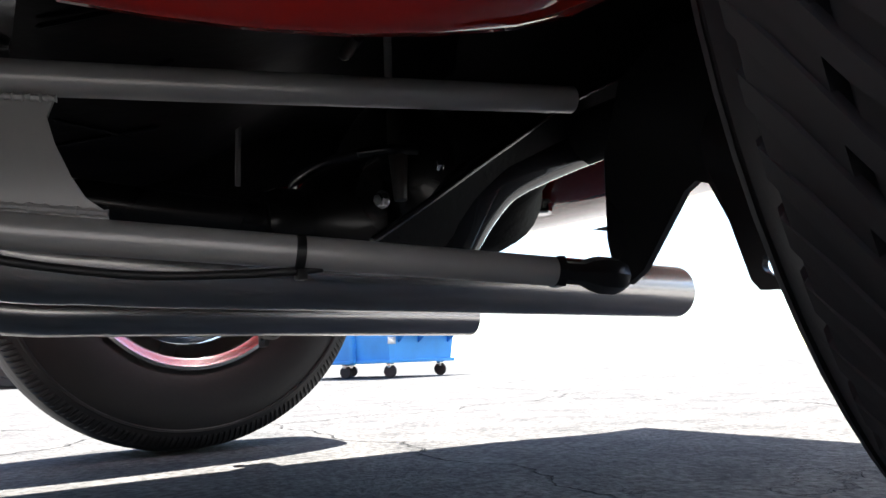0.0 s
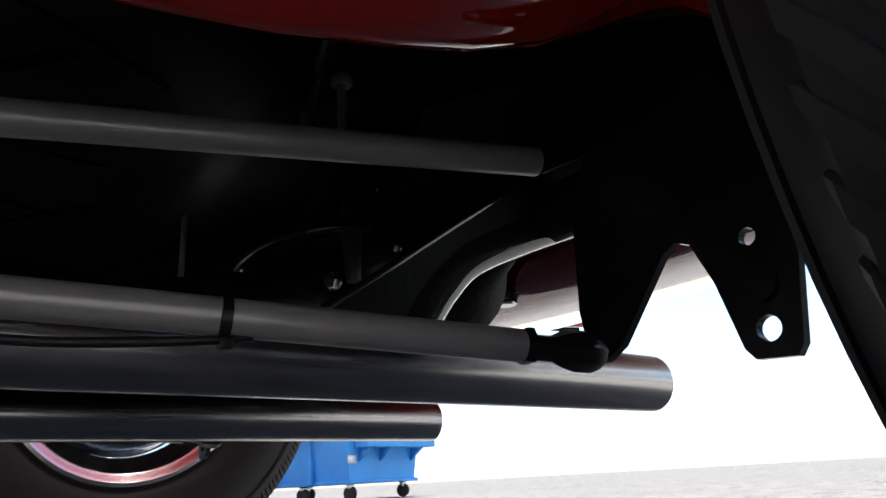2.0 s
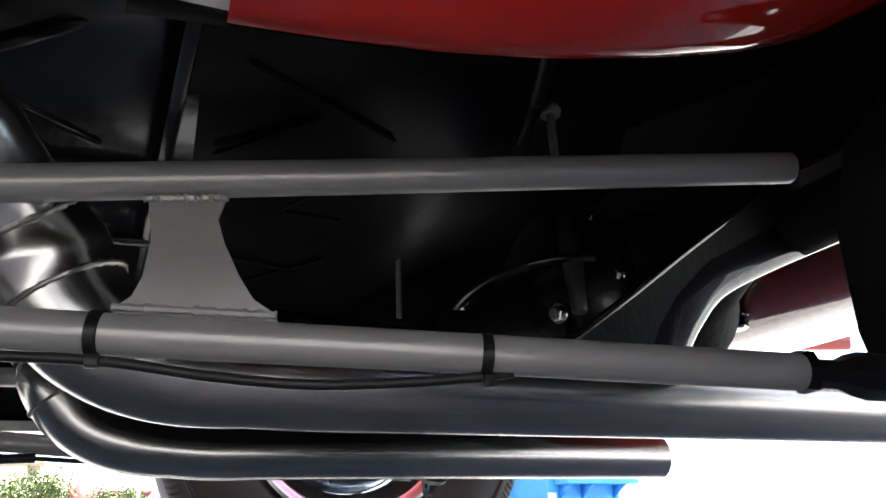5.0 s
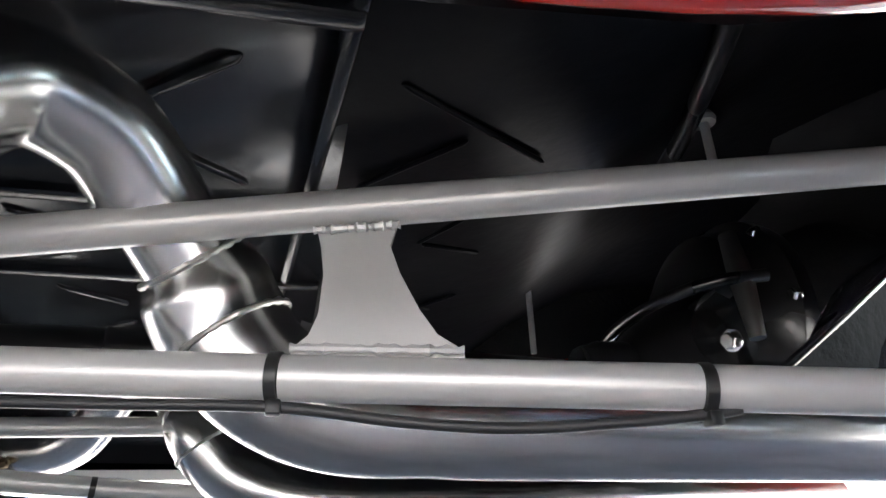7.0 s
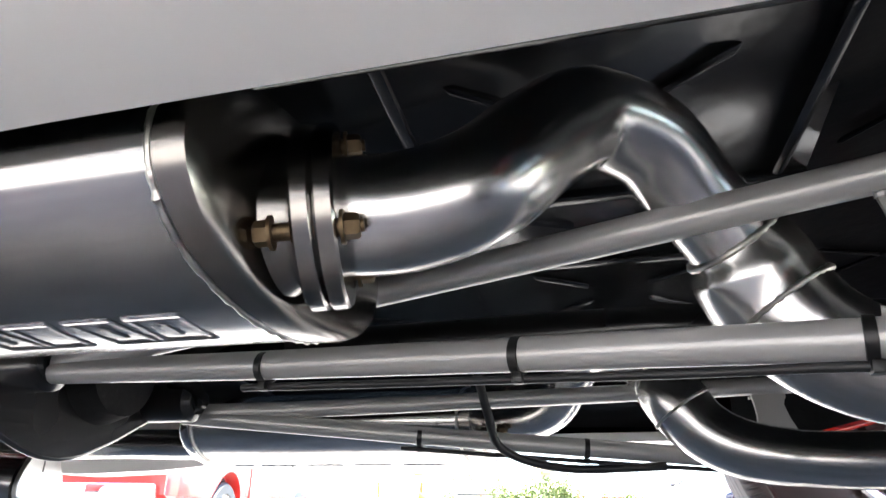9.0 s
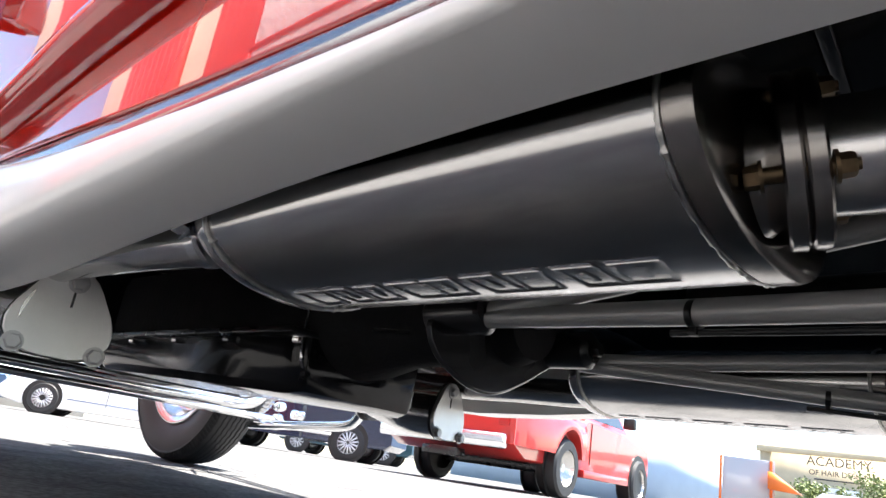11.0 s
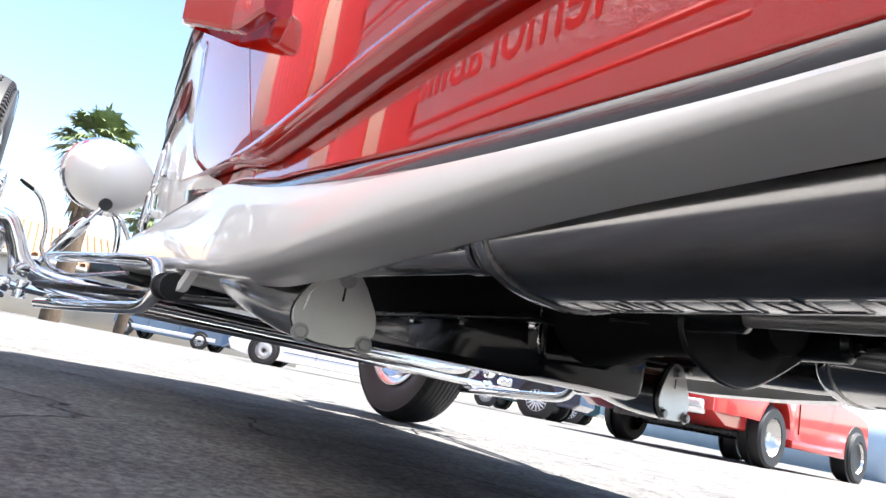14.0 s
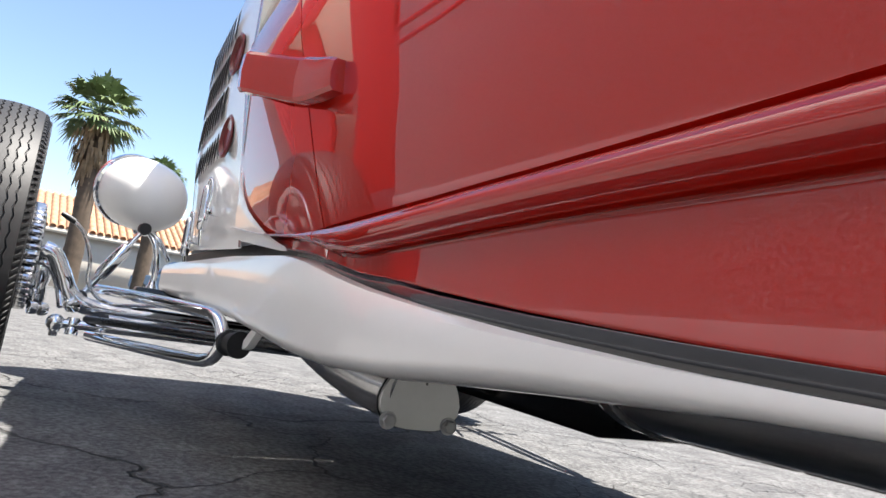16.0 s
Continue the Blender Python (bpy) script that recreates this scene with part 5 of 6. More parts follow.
for x0, count in ((-10.75, 9), (-14.6, 9)):
    for i in range(count):
        o = new("cladding_rib", rib_mesh)
        o.parent = wing
        o.matrix_parent_inverse = wing.matrix_world.inverted()
        o.matrix_basis = Matrix.Translation((x0 - 0.3 * i, -5.135, 4.5))

wing.matrix_world = Matrix.Translation((1.45, 0, 0)) @ wing.matrix_world

# dumpster
dump = thing("dumpster", (0, 0, 0), "blue steel dumpster on four castors with white labels", "dumpster")
rows = []
for z, gx, gy in ((0.17, 0.0, 0.0), (0.62, 0.06, 0.03), (1.15, 0.12, 0.06)):
    rows.append([(-0.0 - gx, 0 - gy, z), (0.88 + gx, 0 - gy, z), (0.88 + gx, 1.6 + gy, z), (-0.0 - gx, 1.6 + gy, z)])
part("bin", skin(BM(), rows, closed=True, ends=True), BLUE, dump, angle=20)
part("base_rim", box(BM(), (0.44, 0.8, 0.16), (0.94, 1.66, 0.035), bevel=0.006), BLUE, dump)
part("fork_pocket", box(BM(), (0.5, -0.13, 0.56), (0.95, 0.18, 0.2), bevel=0.008), BLUE, dump)
for y in (0.5, 1.05):
    part("stiffener", box(BM(), (-0.045, y, 0.45), (0.05, 0.06, 0.6), bevel=0.01), BLUE, dump)
part("side_pocket", box(BM(), (-0.13, 0.85, 0.66), (0.18, 1.3, 0.16), bevel=0.008), BLUE, dump)
part("lid", box(BM(), (0.44, 0.8, 1.18), (1.16, 1.76, 0.05), bevel=0.015), PLASTIC, dump, "black plastic lid")
for x in (0.1, 0.38, 0.82):
    part("gusset", prism(BM(), [(x, -0.02, 0.47), (x, -0.2, 0.47), (x, -0.01, 0.34)], (0.02, 0, 0)), BLUE, dump)
for p, sz, m_ in (((-0.008, 1.2, 0.47), (0.006, 0.2, 0.035), LABEL), ((-0.012, 1.2, 0.42), (0.006, 0.13, 0.02), LABEL), ((-0.004, 1.2, 0.35), (0.006, 0.22, 0.035), LABEL), ((-0.002, 1.2, 0.31), (0.006, 0.22, 0.015), LABEL), ((-0.04, 0.6, 0.6), (0.006, 0.15, 0.08), YELLOW), ((0.02, -0.012, 0.36), (0.1, 0.006, 0.07), LABEL), ((-0.008, 0.04, 0.36), (0.006, 0.08, 0.07), LABEL), ((0.85, -0.012, 0.4), (0.06, 0.006, 0.07), LABEL), ((-0.03, 1.2, 0.6), (0.006, 0.14, 0.16), LABEL)):
    part("sticker", box(BM(), p, sz), m_, dump)
for x, y in ((0.08, 0.08), (0.8, 0.08), (0.08, 0.75), (0.08, 1.5), (0.8, 1.5)):
    bm = BM()
    lathe(bm, [(0, -0.02), (0.058, -0.02), (0.064, -0.012), (0.064, 0.012), (0.058, 0.02), (0, 0.02)], (x, y, 0.064), (1, 0.5, 0), 20)
    cst = part("castor", bm, RUBBER, dump, "castor wheel")
    bm = BM()
    box(bm, (x, y, 0.125), (0.06, 0.05, 0.06), bevel=0.006)
    part("fork", bm, STEEL, cst)
dump.matrix_world = Matrix.Translation((2.98, 5.3, 0)) @ Matrix.Rotation(radians(14), 4, "Z")


def road_wheel(name, parent, x, y, R, w, rim_m, spokes=7):
    spokes = spokes + 6 if spokes else 0
    bm = BM()
    lathe(bm, [(R * 0.62, -w), (R * 0.9, -w), (R * 0.98, -w * 0.8), (R, -w * 0.4), (R, w * 0.4), (R * 0.98, w * 0.8), (R * 0.9, w), (R * 0.62, w)], (x, y, R), (0, 1, 0), 40)
    wh = part("wheel", bm, RUBBER, parent, "black road tyre")
    o = 1 if y > 0 else -1
    bm = BM()
    lathe(bm, [(R * 0.64, w * 0.9 * o), (R * 0.6, w * 0.95 * o), (R * 0.54, w * 0.5 * o), (R * 0.36, w * 0.1 * o), (R * 0.18, w * 0.2 * o), (R * 0.15, w * 0.6 * o), (0, w * 0.62 * o)], (x, y, R), (0, 1, 0), 32)
    part("rim", bm, rim_m, wh, "silver wheel rim")
    for i in range(spokes):
        a = 2 * math.pi * i / spokes
        part("spoke", sweep(BM(), [(x, y + w * 0.66 * o, R), (x + math.cos(a) * R * 0.58, y + w * 0.9 * o, R + math.sin(a) * R * 0.58)], [R * 0.06, R * 0.05], 6), rim_m, wh)
    return wh


def vehicle(name, label, category, paint, profile, glass, width, wheels, R, m, rim_m=ALLOY, extras=(), spokes=7):
    """profile: lower body outline (x, z); glass: cabin outline (x, z); x runs forwards."""
    v = thing(name, (0, 0, 0), label, category, {"parked_car": "distant parked cars", "suv": "parked SUVs", "pickup_truck": "parked pickup trucks"}.get(name, ""))
    h = width / 2
    bm = BM()
    rows = []
    for y, k in ((-h, 0.94), (-h * 0.97, 1.0), (-h * 0.8, 1.01), (h * 0.8, 1.01), (h * 0.97, 1.0), (h, 0.94)):
        zc = 0.6
        rows.append([(x * (1 if k > 0.95 else 0.995), y, zc + (z - zc) * k) for x, z in profile])
    skin(bm, rows, closed=True, ends=True)
    part("body", bm, paint, v, angle=32)
    if glass:
        z0 = min(z for x, z in glass)
        z1 = max(z for x, z in glass)
        for nm, mt, grow, lo in (("cabin", paint, 1.0, 0.0), ("side_glass", GLASS, 1.006, 0.12)):
            rows = []
            for sd in (-1, 1):
                rows.append([(x, sd * lerp(h * 0.95, h * 0.72, (z - z0) / (z1 - z0)) * grow, z) for x, z in glass])
            if nm == "cabin":
                part(nm, skin(BM(), rows, closed=True, ends=True), mt, v, angle=25)
            else:
                cx, cz = sum(x for x, z in glass) / len(glass), (z0 + z1) / 2
                for sd in (-1, 1):
                    bm = BM()
                    prism(bm, [(cx + (x - cx) * 0.86, sd * (lerp(h * 0.95, h * 0.72, (cz + (z - cz) * 0.76 - z0) / (z1 - z0)) + 0.006), cz + (z - cz) * 0.76) for x, z in glass], (0, -0.012 * sd, 0))
                    part("side_window", bm, mt, v, "dark tinted window")
                part("rear_window", box(BM(), (min(x for x, z in glass) + 0.05, 0, cz), (0.16, width * 0.62, (z1 - z0) * 0.6)), GLASS, v, "dark rear window")
    for x in wheels:
        for sd in (-1, 1):
            # flat black disc on the solid side for the shade of a wheel well
            bm = BM()
            lathe(bm, [(0, -0.01), (R * 1.17, -0.01), (R * 1.17, 0.01), (0, 0.01)], (x, sd * (h - 0.003), R * 1.05), (0, 1, 0), 36)
            part("well_shade_disc", bm, PLASTIC, v)
            road_wheel(name, v, x, sd * (h - (0.0 if rim_m is POLISHED and x < 1 else 0.09)), R, 0.14 if rim_m is POLISHED else 0.11, rim_m, spokes)
    for nm, c, sz, mt in extras:
        part(nm, box(BM(), c, sz, bevel=min(sz) * 0.2), mt, v)
    v.matrix_world = m
    return v


def heading(x, y, deg):
    return Matrix.Translation((x, y, 0)) @ Matrix.Rotation(radians(deg), 4, "Z")


# red pickup: tail towards the hot rod
truck = [(-1.2, 0.5), (-1.2, 0.98), (-1.15, 1.02), (0.85, 1.02), (0.9, 1.06), (2.35, 1.04), (3.1, 0.98), (3.45, 0.9), (3.5, 0.5), (3.3, 0.36), (-0.9, 0.36)]
vehicle("pickup_truck", "bright red pickup truck with polished wheels parked on the lot", "truck", TRUCKRED, truck, [(0.88, 1.02), (1.0, 1.6), (1.15, 1.68), (1.95, 1.68), (2.15, 1.6), (2.6, 1.04)], 1.85, (0.0, 3.0), 0.36,
        heading(-6.38, 6.97, 98), POLISHED,
        (("rear_bumper", (-1.3, 0, 0.52), (0.14, 1.75, 0.17), CHROME), ("tail_light", (-1.19, 0.78, 0.82), (0.05, 0.14, 0.24), LAMPRED), ("tail_light", (-1.19, -0.78, 0.82), (0.05, 0.14, 0.24), LAMPRED),
         ("mirror", (2.15, -1.05, 1.18), (0.1, 0.18, 0.16), PLASTIC), ("mirror", (2.15, 1.05, 1.18), (0.1, 0.18, 0.16), PLASTIC), ("door_seam", (1.0, -0.93, 0.75), (0.012, 0.012, 0.55), PLASTIC), ("running_board", (1.5, -0.95, 0.34), (1.7, 0.12, 0.1), TRUCKRED), ("hitch", (-1.2, 0, 0.34), (0.2, 0.5, 0.1), SEMI), ("axle", (0, 0, 0.34), (0.16, 1.5, 0.16), SEMI), ("plate", (-1.375, 0, 0.52), (0.01, 0.3, 0.13), LABEL)), 0)
red_truck = bpy.data.objects["pickup_truck"]
for sd in (-1, 1):        # flared rear fenders round the wheel arch
    rows = []
    for i in range(21):
        x = lerp(-1.18, 0.84, i / 20)
        u = math.sin(math.pi * i / 20) ** 0.55
        zb = max(0.5, 0.38 + math.sqrt(max(0, 0.45 ** 2 - x * x)))
        rows.append([(x, sd * (0.92 + 0.0), 1.0), (x, sd * (0.92 + 0.1 * u), 0.985), (x, sd * (0.92 + 0.19 * u), lerp(0.95, zb, 0.3)), (x, sd * (0.92 + 0.2 * u), lerp(0.95, zb, 0.7)), (x, sd * (0.92 + 0.19 * u), zb), (x, sd * 0.9, zb)])
    ob = part("flared_fender", skin(BM(), rows), TRUCKRED, None, "red flared rear fender", 60)
    ob.matrix_world = red_truck.matrix_world
    ob.parent = red_truck
    ob.matrix_parent_inverse = red_truck.matrix_world.inverted()
suv = [(-0.95, 0.45), (-0.95, 1.0), (-0.85, 1.08), (2.7, 1.08), (3.5, 1.0), (3.75, 0.85), (3.75, 0.45), (3.5, 0.33), (-0.8, 0.33)]
suvg = [(-0.9, 1.07), (-0.75, 1.68), (-0.5, 1.74), (1.5, 1.74), (1.8, 1.68), (2.5, 1.08)]
vehicle("suv", "dark blue SUV with bright side strips parked far off", "car", NAVY, suv, suvg, 1.95, (0.0, 2.95), 0.38, heading(-12.95, 10.43, 215),
        ALLOY, (("side_strip", (1.4, 0.985, 0.5), (2.0, 0.02, 0.06), CHROME), ("side_strip", (1.4, -0.985, 0.5), (2.0, 0.02, 0.06), CHROME)), 9)
vehicle("suv", "dark teal SUV parked beside a dark blue one", "car", TEAL, suv, suvg, 1.95, (0.0, 2.95), 0.38, heading(-18.3, 16.6, 215), ALLOY, (), 7)
vehicle("sports_car", "white low sports car with dark alloy wheels", "car", BRIGHTWHITE, [(-0.85, 0.4), (-0.9, 0.7), (-0.7, 0.82), (0.4, 0.86), (2.3, 0.84), (3.0, 0.74), (3.4, 0.6), (3.55, 0.42), (3.45, 0.22), (3.1, 0.14), (-0.7, 0.14)],
        [(-0.5, 0.88), (0.2, 1.25), (0.9, 1.32), (1.4, 1.25), (2.2, 0.86)], 1.85, (0.0, 2.7), 0.31, heading(-15.58, 7.45, 240), ALLOY, (("air_intake", (3.32, 0.8, 0.4), (0.34, 0.24, 0.05), PLASTIC), ("door_seam", (1.5, 0.926, 0.55), (0.012, 0.006, 0.5), GLASS), ("sill_line", (1.3, 0.926, 0.36), (1.9, 0.006, 0.02), SILVERBLUE), ("head_light", (3.3, 0.7, 0.6), (0.2, 0.3, 0.1), LAMPCLEAR), ("head_light", (3.3, -0.7, 0.6), (0.2, 0.3, 0.1), LAMPCLEAR)), 12)
vehicle("pickup_truck", "silver blue pickup truck far across the lot", "truck", SILVERBLUE, [(x, z if z > 0.4 else 0.26) for x, z in truck], [(0.88, 1.02), (1.0, 1.6), (1.15, 1.68), (1.95, 1.68), (2.15, 1.6), (2.6, 1.04)], 1.85, (0.0, 3.0), 0.31, heading(-28.8, 6.7, 235), ALLOY,
        (("side_moulding", (1.2, 0.925, 0.42), (3.6, 0.02, 0.14), ALLOY), ("door_handle", (0.98, 0.928, 0.84), (0.16, 0.02, 0.04), PLASTIC), ("door_seam", (0.86, 0.926, 0.68), (0.02, 0.008, 0.62), PLASTIC), ("door_seam", (2.1, 0.926, 0.68), (0.02, 0.008, 0.62), PLASTIC), ("head_light", (3.45, 0.7, 0.8), (0.1, 0.3, 0.16), LAMPCLEAR), ("head_light", (3.45, -0.7, 0.8), (0.1, 0.3, 0.16), LAMPCLEAR)), 6)
# white vintage car beyond the right side
vint = vehicle("vintage_car", "white vintage car with rounded fenders and chrome lamps", "car", CARWHITE, [(-0.5, 0.45), (-0.5, 0.95), (1.6, 1.0), (2.35, 0.98), (2.4, 0.5), (2.3, 0.4), (-0.3, 0.4)], [(-0.4, 0.95), (-0.2, 1.5), (0.2, 1.58), (0.9, 1.55), (1.3, 0.98)], 1.1, (0.1, 2.62), 0.35, Matrix(), CHROME, (), 0)
for sd in (-1, 1):
    for cx, a0 in ((2.62, 200), (0.1, 200)):
        arc = [(cx + math.cos(radians(a)) * 0.46, sd * 0.66, 0.36 + math.sin(radians(a)) * 0.46) for a in range(-20, a0, 10)]
        part("fender", sweep(BM(), arc, [0.05] + [0.1] * (len(arc) - 2) + [0.05], 14), CARWHITE, vint, "rounded white fender")
    part("head_lamp", lathe(BM(), [(0, -0.16), (0.06, -0.13), (0.1, -0.05), (0.11, 0.04), (0.1, 0.06), (0, 0.07)], (2.85, sd * 0.42, 0.98), (1, 0, 0), 24), CHROME, vint, "chrome head lamp")
    part("exhaust_header", sweep(BM(), smooth_path([(2.2, sd * 0.5, 0.75), (1.9, sd * 0.62, 0.8), (1.5, sd * 0.66, 0.72), (0.6, sd * 0.68, 0.6)]), 0.045, 12), NAVY, vint, "dark side pipe")
vint.matrix_world = heading(2.66, 10.6, 180)
for i, (x, y, pm) in enumerate(((-2.0, 30, CARWHITE), (-4.6, 31, SILVERBLUE), (-7.5, 31, CARWHITE), (0.6, 30, SILVERBLUE))):
    vehicle("parked_car", "small car in a distant parking row", "car", pm, [(-0.9, 0.35), (-0.95, 0.85), (-0.6, 0.95), (2.6, 0.9), (3.3, 0.7), (3.3, 0.3), (-0.7, 0.25)], [(-0.6, 0.94), (-0.2, 1.4), (1.2, 1.44), (2.1, 0.92)], 1.75, (0.0, 2.6), 0.31, heading(x, y, 262), ALLOY, (), 5)

# buildings across the lot
acad = thing("school_building", (-15, 62, 0), "tan stucco school building with dark sign letters", "building")
part("wall", box(BM(), (-14.5, 64, 2.8), (12.0, 8, 5.6)), TAN, acad)
part("parapet", box(BM(), (-14.5, 60, 5.7), (12.4, 0.6, 0.5)), TAN, acad)
part("entrance", box(BM(), (-14.9, 59.8, 1.4), (2.9, 0.5, 2.8)), GLASS, acad, "dark glazed entrance")
part("canopy", box(BM(), (-14.9, 59.4, 2.95), (3.3, 1.0, 0.35), bevel=0.05), LABEL, acad)
Rx = Matrix.Rotation(radians(90), 4, "X")
text("sign_letter", "ACADEMY", 0.95, Matrix.Translation((-14.8, 59.9, 4.75)) @ Rx, SIGNDARK, acad)
text("sign_letter", "OF HAIR DESIGN", 0.55, Matrix.Translation((-14.8, 59.9, 4.05)) @ Rx, SIGNDARK, acad)
part("sign_bar", box(BM(), (-14.8, 59.95, 3.75), (3.4, 0.05, 0.08)), SIGNDARK, acad)
shopc = thing("shop_row", (-2, 62, 0), "maroon and cream row of shops", "building")
part("wall", box(BM(), (-5.6, 64, 2.1), (1.8, 8, 4.2)), MAROON, shopc)
part("wall", box(BM(), (2.3, 64, 1.9), (14, 7.9, 3.8)), CREAM, shopc)
part("fascia", box(BM(), (2.3, 59.9, 3.3), (13.5, 0.3, 0.7)), MAROON, shopc)
for i in range(5):
    part("window", box(BM(), (-3.0 + 2.4 * i, 60.0, 1.4), (1.6, 0.2, 2.2)), GLASS, shopc, "shop window")
bluew = thing("warehouse", (-24, 38, 0), "pale blue painted block warehouse", "building")
part("wall", box(BM(), (-25.0, 41, 1.7), (19, 8, 3.4), Matrix.Rotation(radians(-14), 3, "Z")), PALE, bluew)
for i in range(3):
    part("door", box(BM(), (-19.5 - 3 * i, 36.2 + 0.75 * i, 1.1), (1.0, 0.1, 2.1), Matrix.Rotation(radians(-14), 3, "Z")), CARWHITE, bluew)
booth = thing("sales_booth", (-10.9, 29.2, 0), "white sales booth with orange corner posts and awning", "booth")
turn = Matrix.Rotation(radians(22), 3, "Z")
part("panel", box(BM(), (-10.85, 29.4, 1.2), (1.9, 0.5, 2.4), turn, 0.02), CARWHITE, booth)
for k in (-1, 1):
    part("corner_post", box(BM(), (-10.85 + k * 0.92 * math.cos(radians(22)), 29.1 + k * 0.92 * math.sin(radians(22)), 1.2), (0.1, 0.1, 2.4), turn, 0.01), ORANGE, booth, "orange corner post")
part("awning", prism(BM(), [(-9.85, 29.3, 1.95), (-8.9, 29.7, 1.25), (-9.85, 29.3, 1.3)], (0.06, -0.9, 0)), ORANGE, booth, "orange fabric awning")
pole = thing("street_lamp", (-1.2, 40, 0), "grey steel street lamp pole", "lamp post")
part("pole", sweep(BM(), [(-1.2, 40, 0), (-1.2, 40, 8)], [0.11, 0.07], 10), GREY, pole)
part("arm", sweep(BM(), [(-1.2, 40, 7.9), (-2.4, 39.5, 8.1)], 0.04, 8), GREY, pole)

# house with tiled roof beyond the front of the car
house = thing("house", (-23, 1, 0), "cream stucco house with a terracotta tile roof", "house")
part("wall", box(BM(), (-25.5, 0.0, 0.85), (6, 16, 1.75)), CREAM, house)
tl = BM()
rw = []
for k in range(6):
    a = math.pi * k / 5
    rw.append([(0, math.cos(a) * 0.09, math.sin(a) * 0.07), (0.42, math.cos(a) * 0.075, math.sin(a) * 0.06)])
skin(tl, rw)
proto = part("roof_tile", tl, TILE, house)
tme = proto.data
bpy.data.objects.remove(proto)
slope = math.atan(1.25 / 3.25)
roof = part("roof", prism(BM(), [(-22.35, -8.2, 1.68), (-22.35, 8.2, 1.68), (-25.6, 8.2, 2.93), (-25.6, -8.2, 2.93)], (0, 0, -0.08)), TILE, house, "terracotta roof")
for r in range(8):
    for c in range(34):
        y = -1.9 + c * 0.2
        o = new("roof_tile", tme)
        o.parent = roof
        o.matrix_basis = Matrix.Translation((-22.33 - r * 0.4, y, 1.7 + r * 0.4 * 1.25 / 3.25)) @ Matrix.Rotation(math.pi, 4, "Z") @ Matrix.Rotation(-slope, 4, "Y")
part("fascia", box(BM(), (-22.38, 0, 1.6), (0.08, 16.4, 0.14)), CREAM, house)


zoom = Matrix.Translation((-0.55, -0.75, 0.2)) @ Matrix.Scale(1.45, 4) @ Matrix.Translation((0.55, 0.75, -0.2))
house.matrix_world = zoom @ house.matrix_world


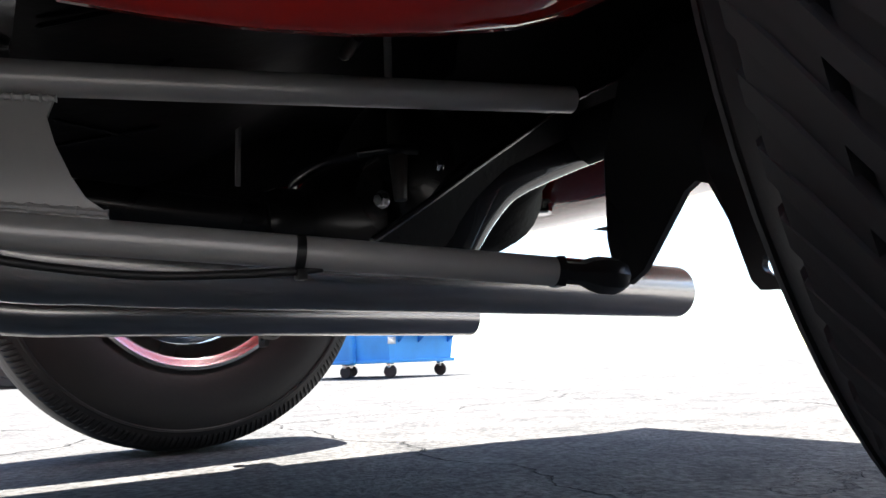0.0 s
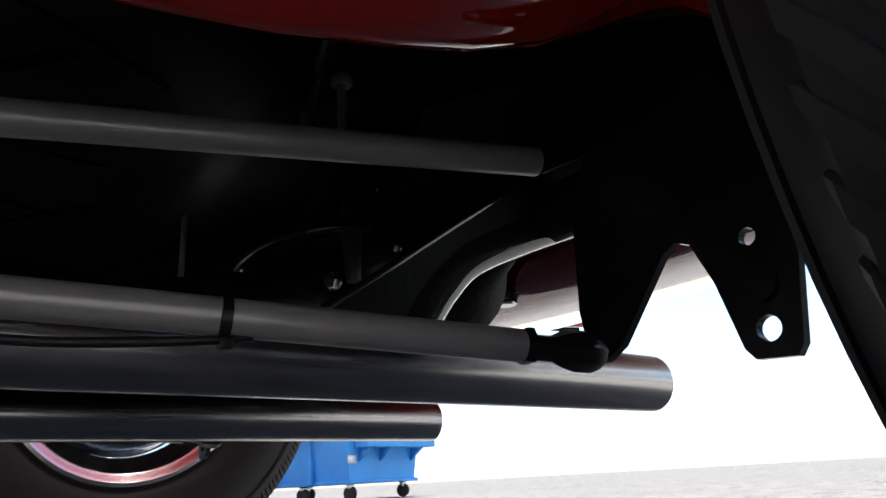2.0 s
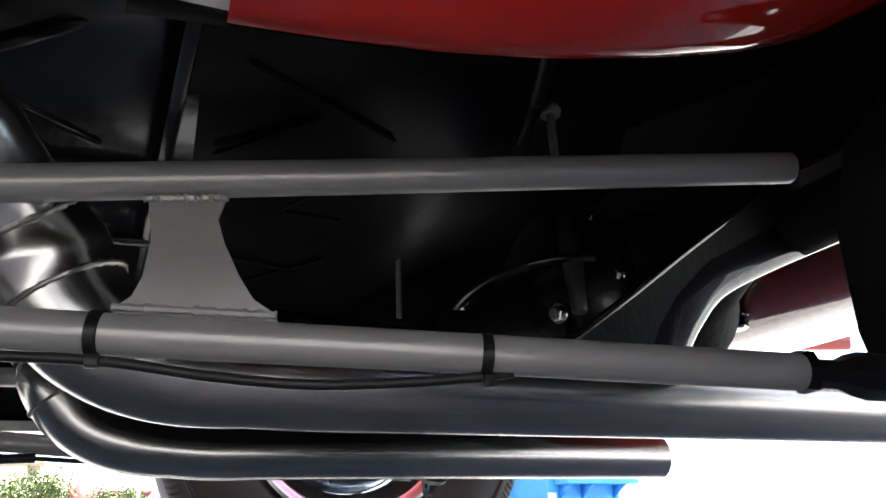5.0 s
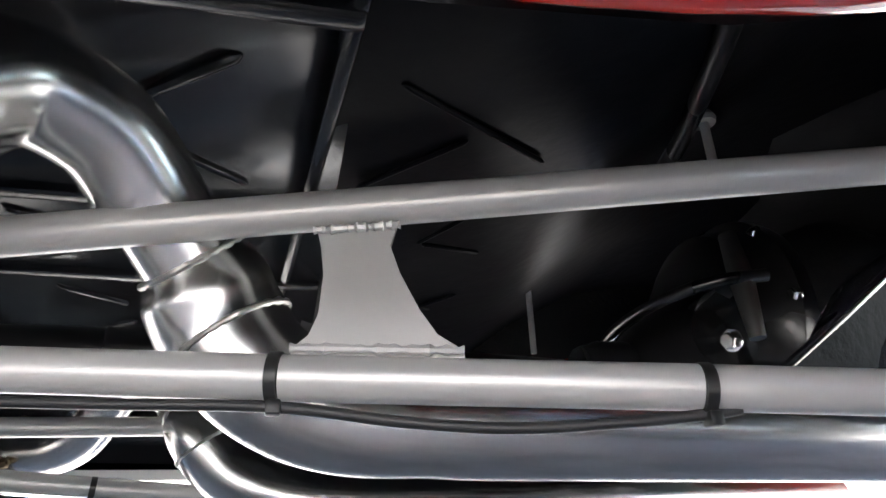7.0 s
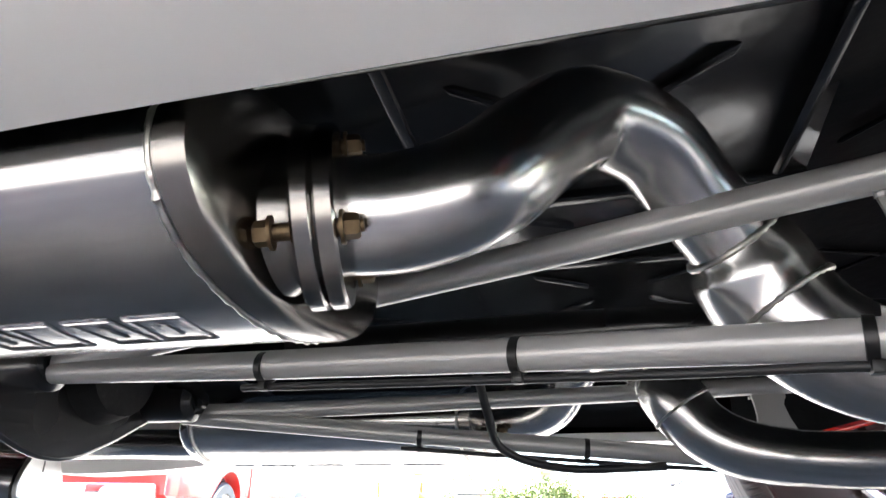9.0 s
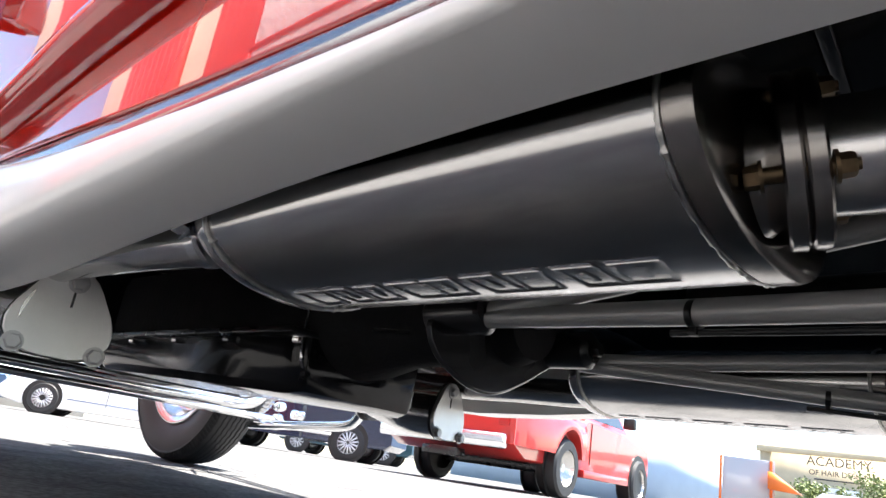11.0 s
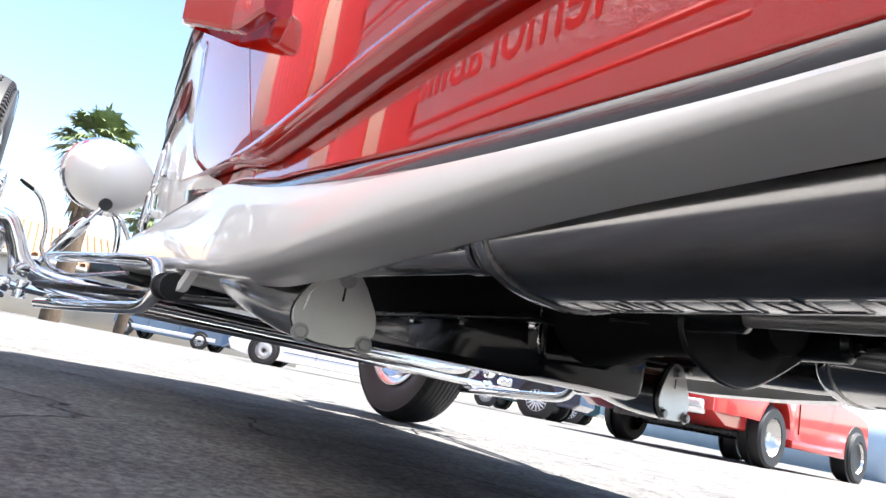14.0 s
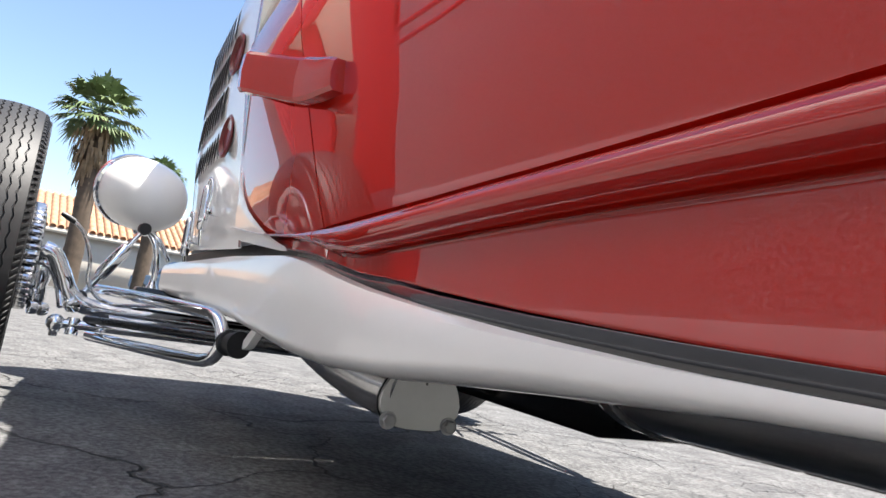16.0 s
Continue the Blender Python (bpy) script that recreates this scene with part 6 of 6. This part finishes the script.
def palm(x, y, h, r, seed, label):
    rng = random.Random(seed)
    t = thing("palm_tree", (x, y, 0), label, "palm tree", "palms by the house")
    pts = [(x + 0.12 * math.sin(z * 0.5), y + 0.1 * math.sin(z * 0.4 + 1), z) for z in [h * i / 14 for i in range(15)]]
    part("trunk", sweep(BM(), pts, [lerp(0.3, 0.22, i / 14) * (1 + 0.06 * (i % 2)) for i in range(15)], 14), BARK, t, "rough brown trunk")
    top = Vector(pts[-1])
    bm = BM()
    for i in range(420):      # skirt of dead fronds
        a, z = rng.uniform(0, 2 * math.pi), rng.uniform(0.02, 1) ** 0.8
        rr = r * (0.2 + 0.22 * math.sin(math.pi * min(1, z * 1.15)))
        p = top + Vector((math.cos(a) * rr * rng.uniform(0.6, 1.05), math.sin(a) * rr * rng.uniform(0.6, 1.05), -z * r * 1.35))
        d = Vector((math.cos(a) * 0.12, math.sin(a) * 0.12, -1)).normalized()
        w = Vector((-math.sin(a), math.cos(a), 0)) * 0.05
        L = rng.uniform(0.35, 0.75) * r * 0.5
        v = [bm.verts.new(q) for q in (p - w, p + w, p + d * L + w * 0.3, p + d * L - w * 0.3)]
        bm.faces.new(v)
    tagged(part("dry_skirt", bm, THATCH, t, "hanging skirt of dry fronds"), kind="stuff")
    for i in range(46):       # fan fronds
        a = i * 2.399 + rng.uniform(-0.2, 0.2)
        el = lerp(75, -40, (i / 46) ** 0.9) + rng.uniform(-8, 8)
        d = Vector((math.cos(a) * math.cos(radians(el)), math.sin(a) * math.cos(radians(el)), math.sin(radians(el))))
        stem = r * rng.uniform(0.42, 0.58)
        b = top + Vector((0, 0, 0.1))
        e = b + d * stem + Vector((0, 0, -0.08 * stem))
        bm = BM()
        sweep(bm, [b, b + d * stem * 0.5, e], [0.025, 0.018, 0.012], 5)
        side = d.cross(Vector((0, 0, 1)))
        side = side.normalized() if side.length > 0.05 else Vector((1, 0, 0))
        for k in range(15):
            f = lerp(-1.25, 1.25, k / 14)
            q = (d * math.cos(f) + side * math.sin(f)).normalized()
            L = r * rng.uniform(0.42, 0.55) * (1 - 0.2 * abs(f))
            w = q.cross(d.cross(side)).normalized() * 0.045 * r / 1.4
            m1 = e + q * L * 0.6
            tip = e + q * L + Vector((0, 0, -L * rng.uniform(0.15, 0.45)))
            v = [bm.verts.new(p) for p in (e, m1 - w, tip, m1 + w)]
            bm.faces.new(v)
        part("frond", bm, FROND, t)
    return t


palm(-25.0, 0.78, 5.6, 1.5, 3, "fan palm with a thick skirt of dry fronds")
palm(-30.0, 3.6, 4.6, 1.3, 8, "smaller fan palm behind the house")


def leafy_tree(x, y, h, r, seed):
    rng = random.Random(seed)
    t = thing("tree", (x, y, 0), "light green leafy tree in the parking lot", "tree", "parking lot trees")
    bm = BM()
    sweep(bm, [(x, y, 0), (x + 0.05, y, h * 0.3), (x, y + 0.1, h * 0.6)], [0.14, 0.11, 0.06], 10)
    for i in range(7):
        a = i * 0.9
        sweep(bm, [(x, y, h * 0.3), (x + math.cos(a) * r * 0.4, y + math.sin(a) * r * 0.4, h * 0.5), (x + math.cos(a) * r * 0.75, y + math.sin(a) * r * 0.75, h * (0.6 + 0.05 * (i % 3)))], [0.05, 0.035, 0.012], 6)
    part("trunk", bm, BARK, t)
    bm = BM()
    centres = [Vector((x + rng.uniform(-0.7, 0.7) * r, y + rng.uniform(-0.7, 0.7) * r, h * rng.uniform(0.42, 0.92))) for _ in range(26)]
    for c in centres:
        for _ in range(90):
            p = c + Vector((rng.gauss(0, 1), rng.gauss(0, 1), rng.gauss(0, 0.8))) * r * 0.2
            u = Vector((rng.uniform(-1, 1), rng.uniform(-1, 1), rng.uniform(-1, 1))).normalized() * 0.11
            w = u.cross(Vector((rng.uniform(-1, 1), rng.uniform(-1, 1), rng.uniform(-1, 1)))).normalized() * 0.06
            v = [bm.verts.new(q) for q in (p - u, p + w, p + u, p - w)]
            bm.faces.new(v)
    tagged(part("crown", bm, LEAF, t), kind="stuff")


leafy_tree(-8.3, 43, 3.3, 1.8, 5)
leafy_tree(-5.9, 43.5, 3.5, 1.9, 6)
leafy_tree(-2.3, 44, 3.0, 1.5, 9)
leafy_tree(-12.2, 45, 2.6, 1.3, 11)
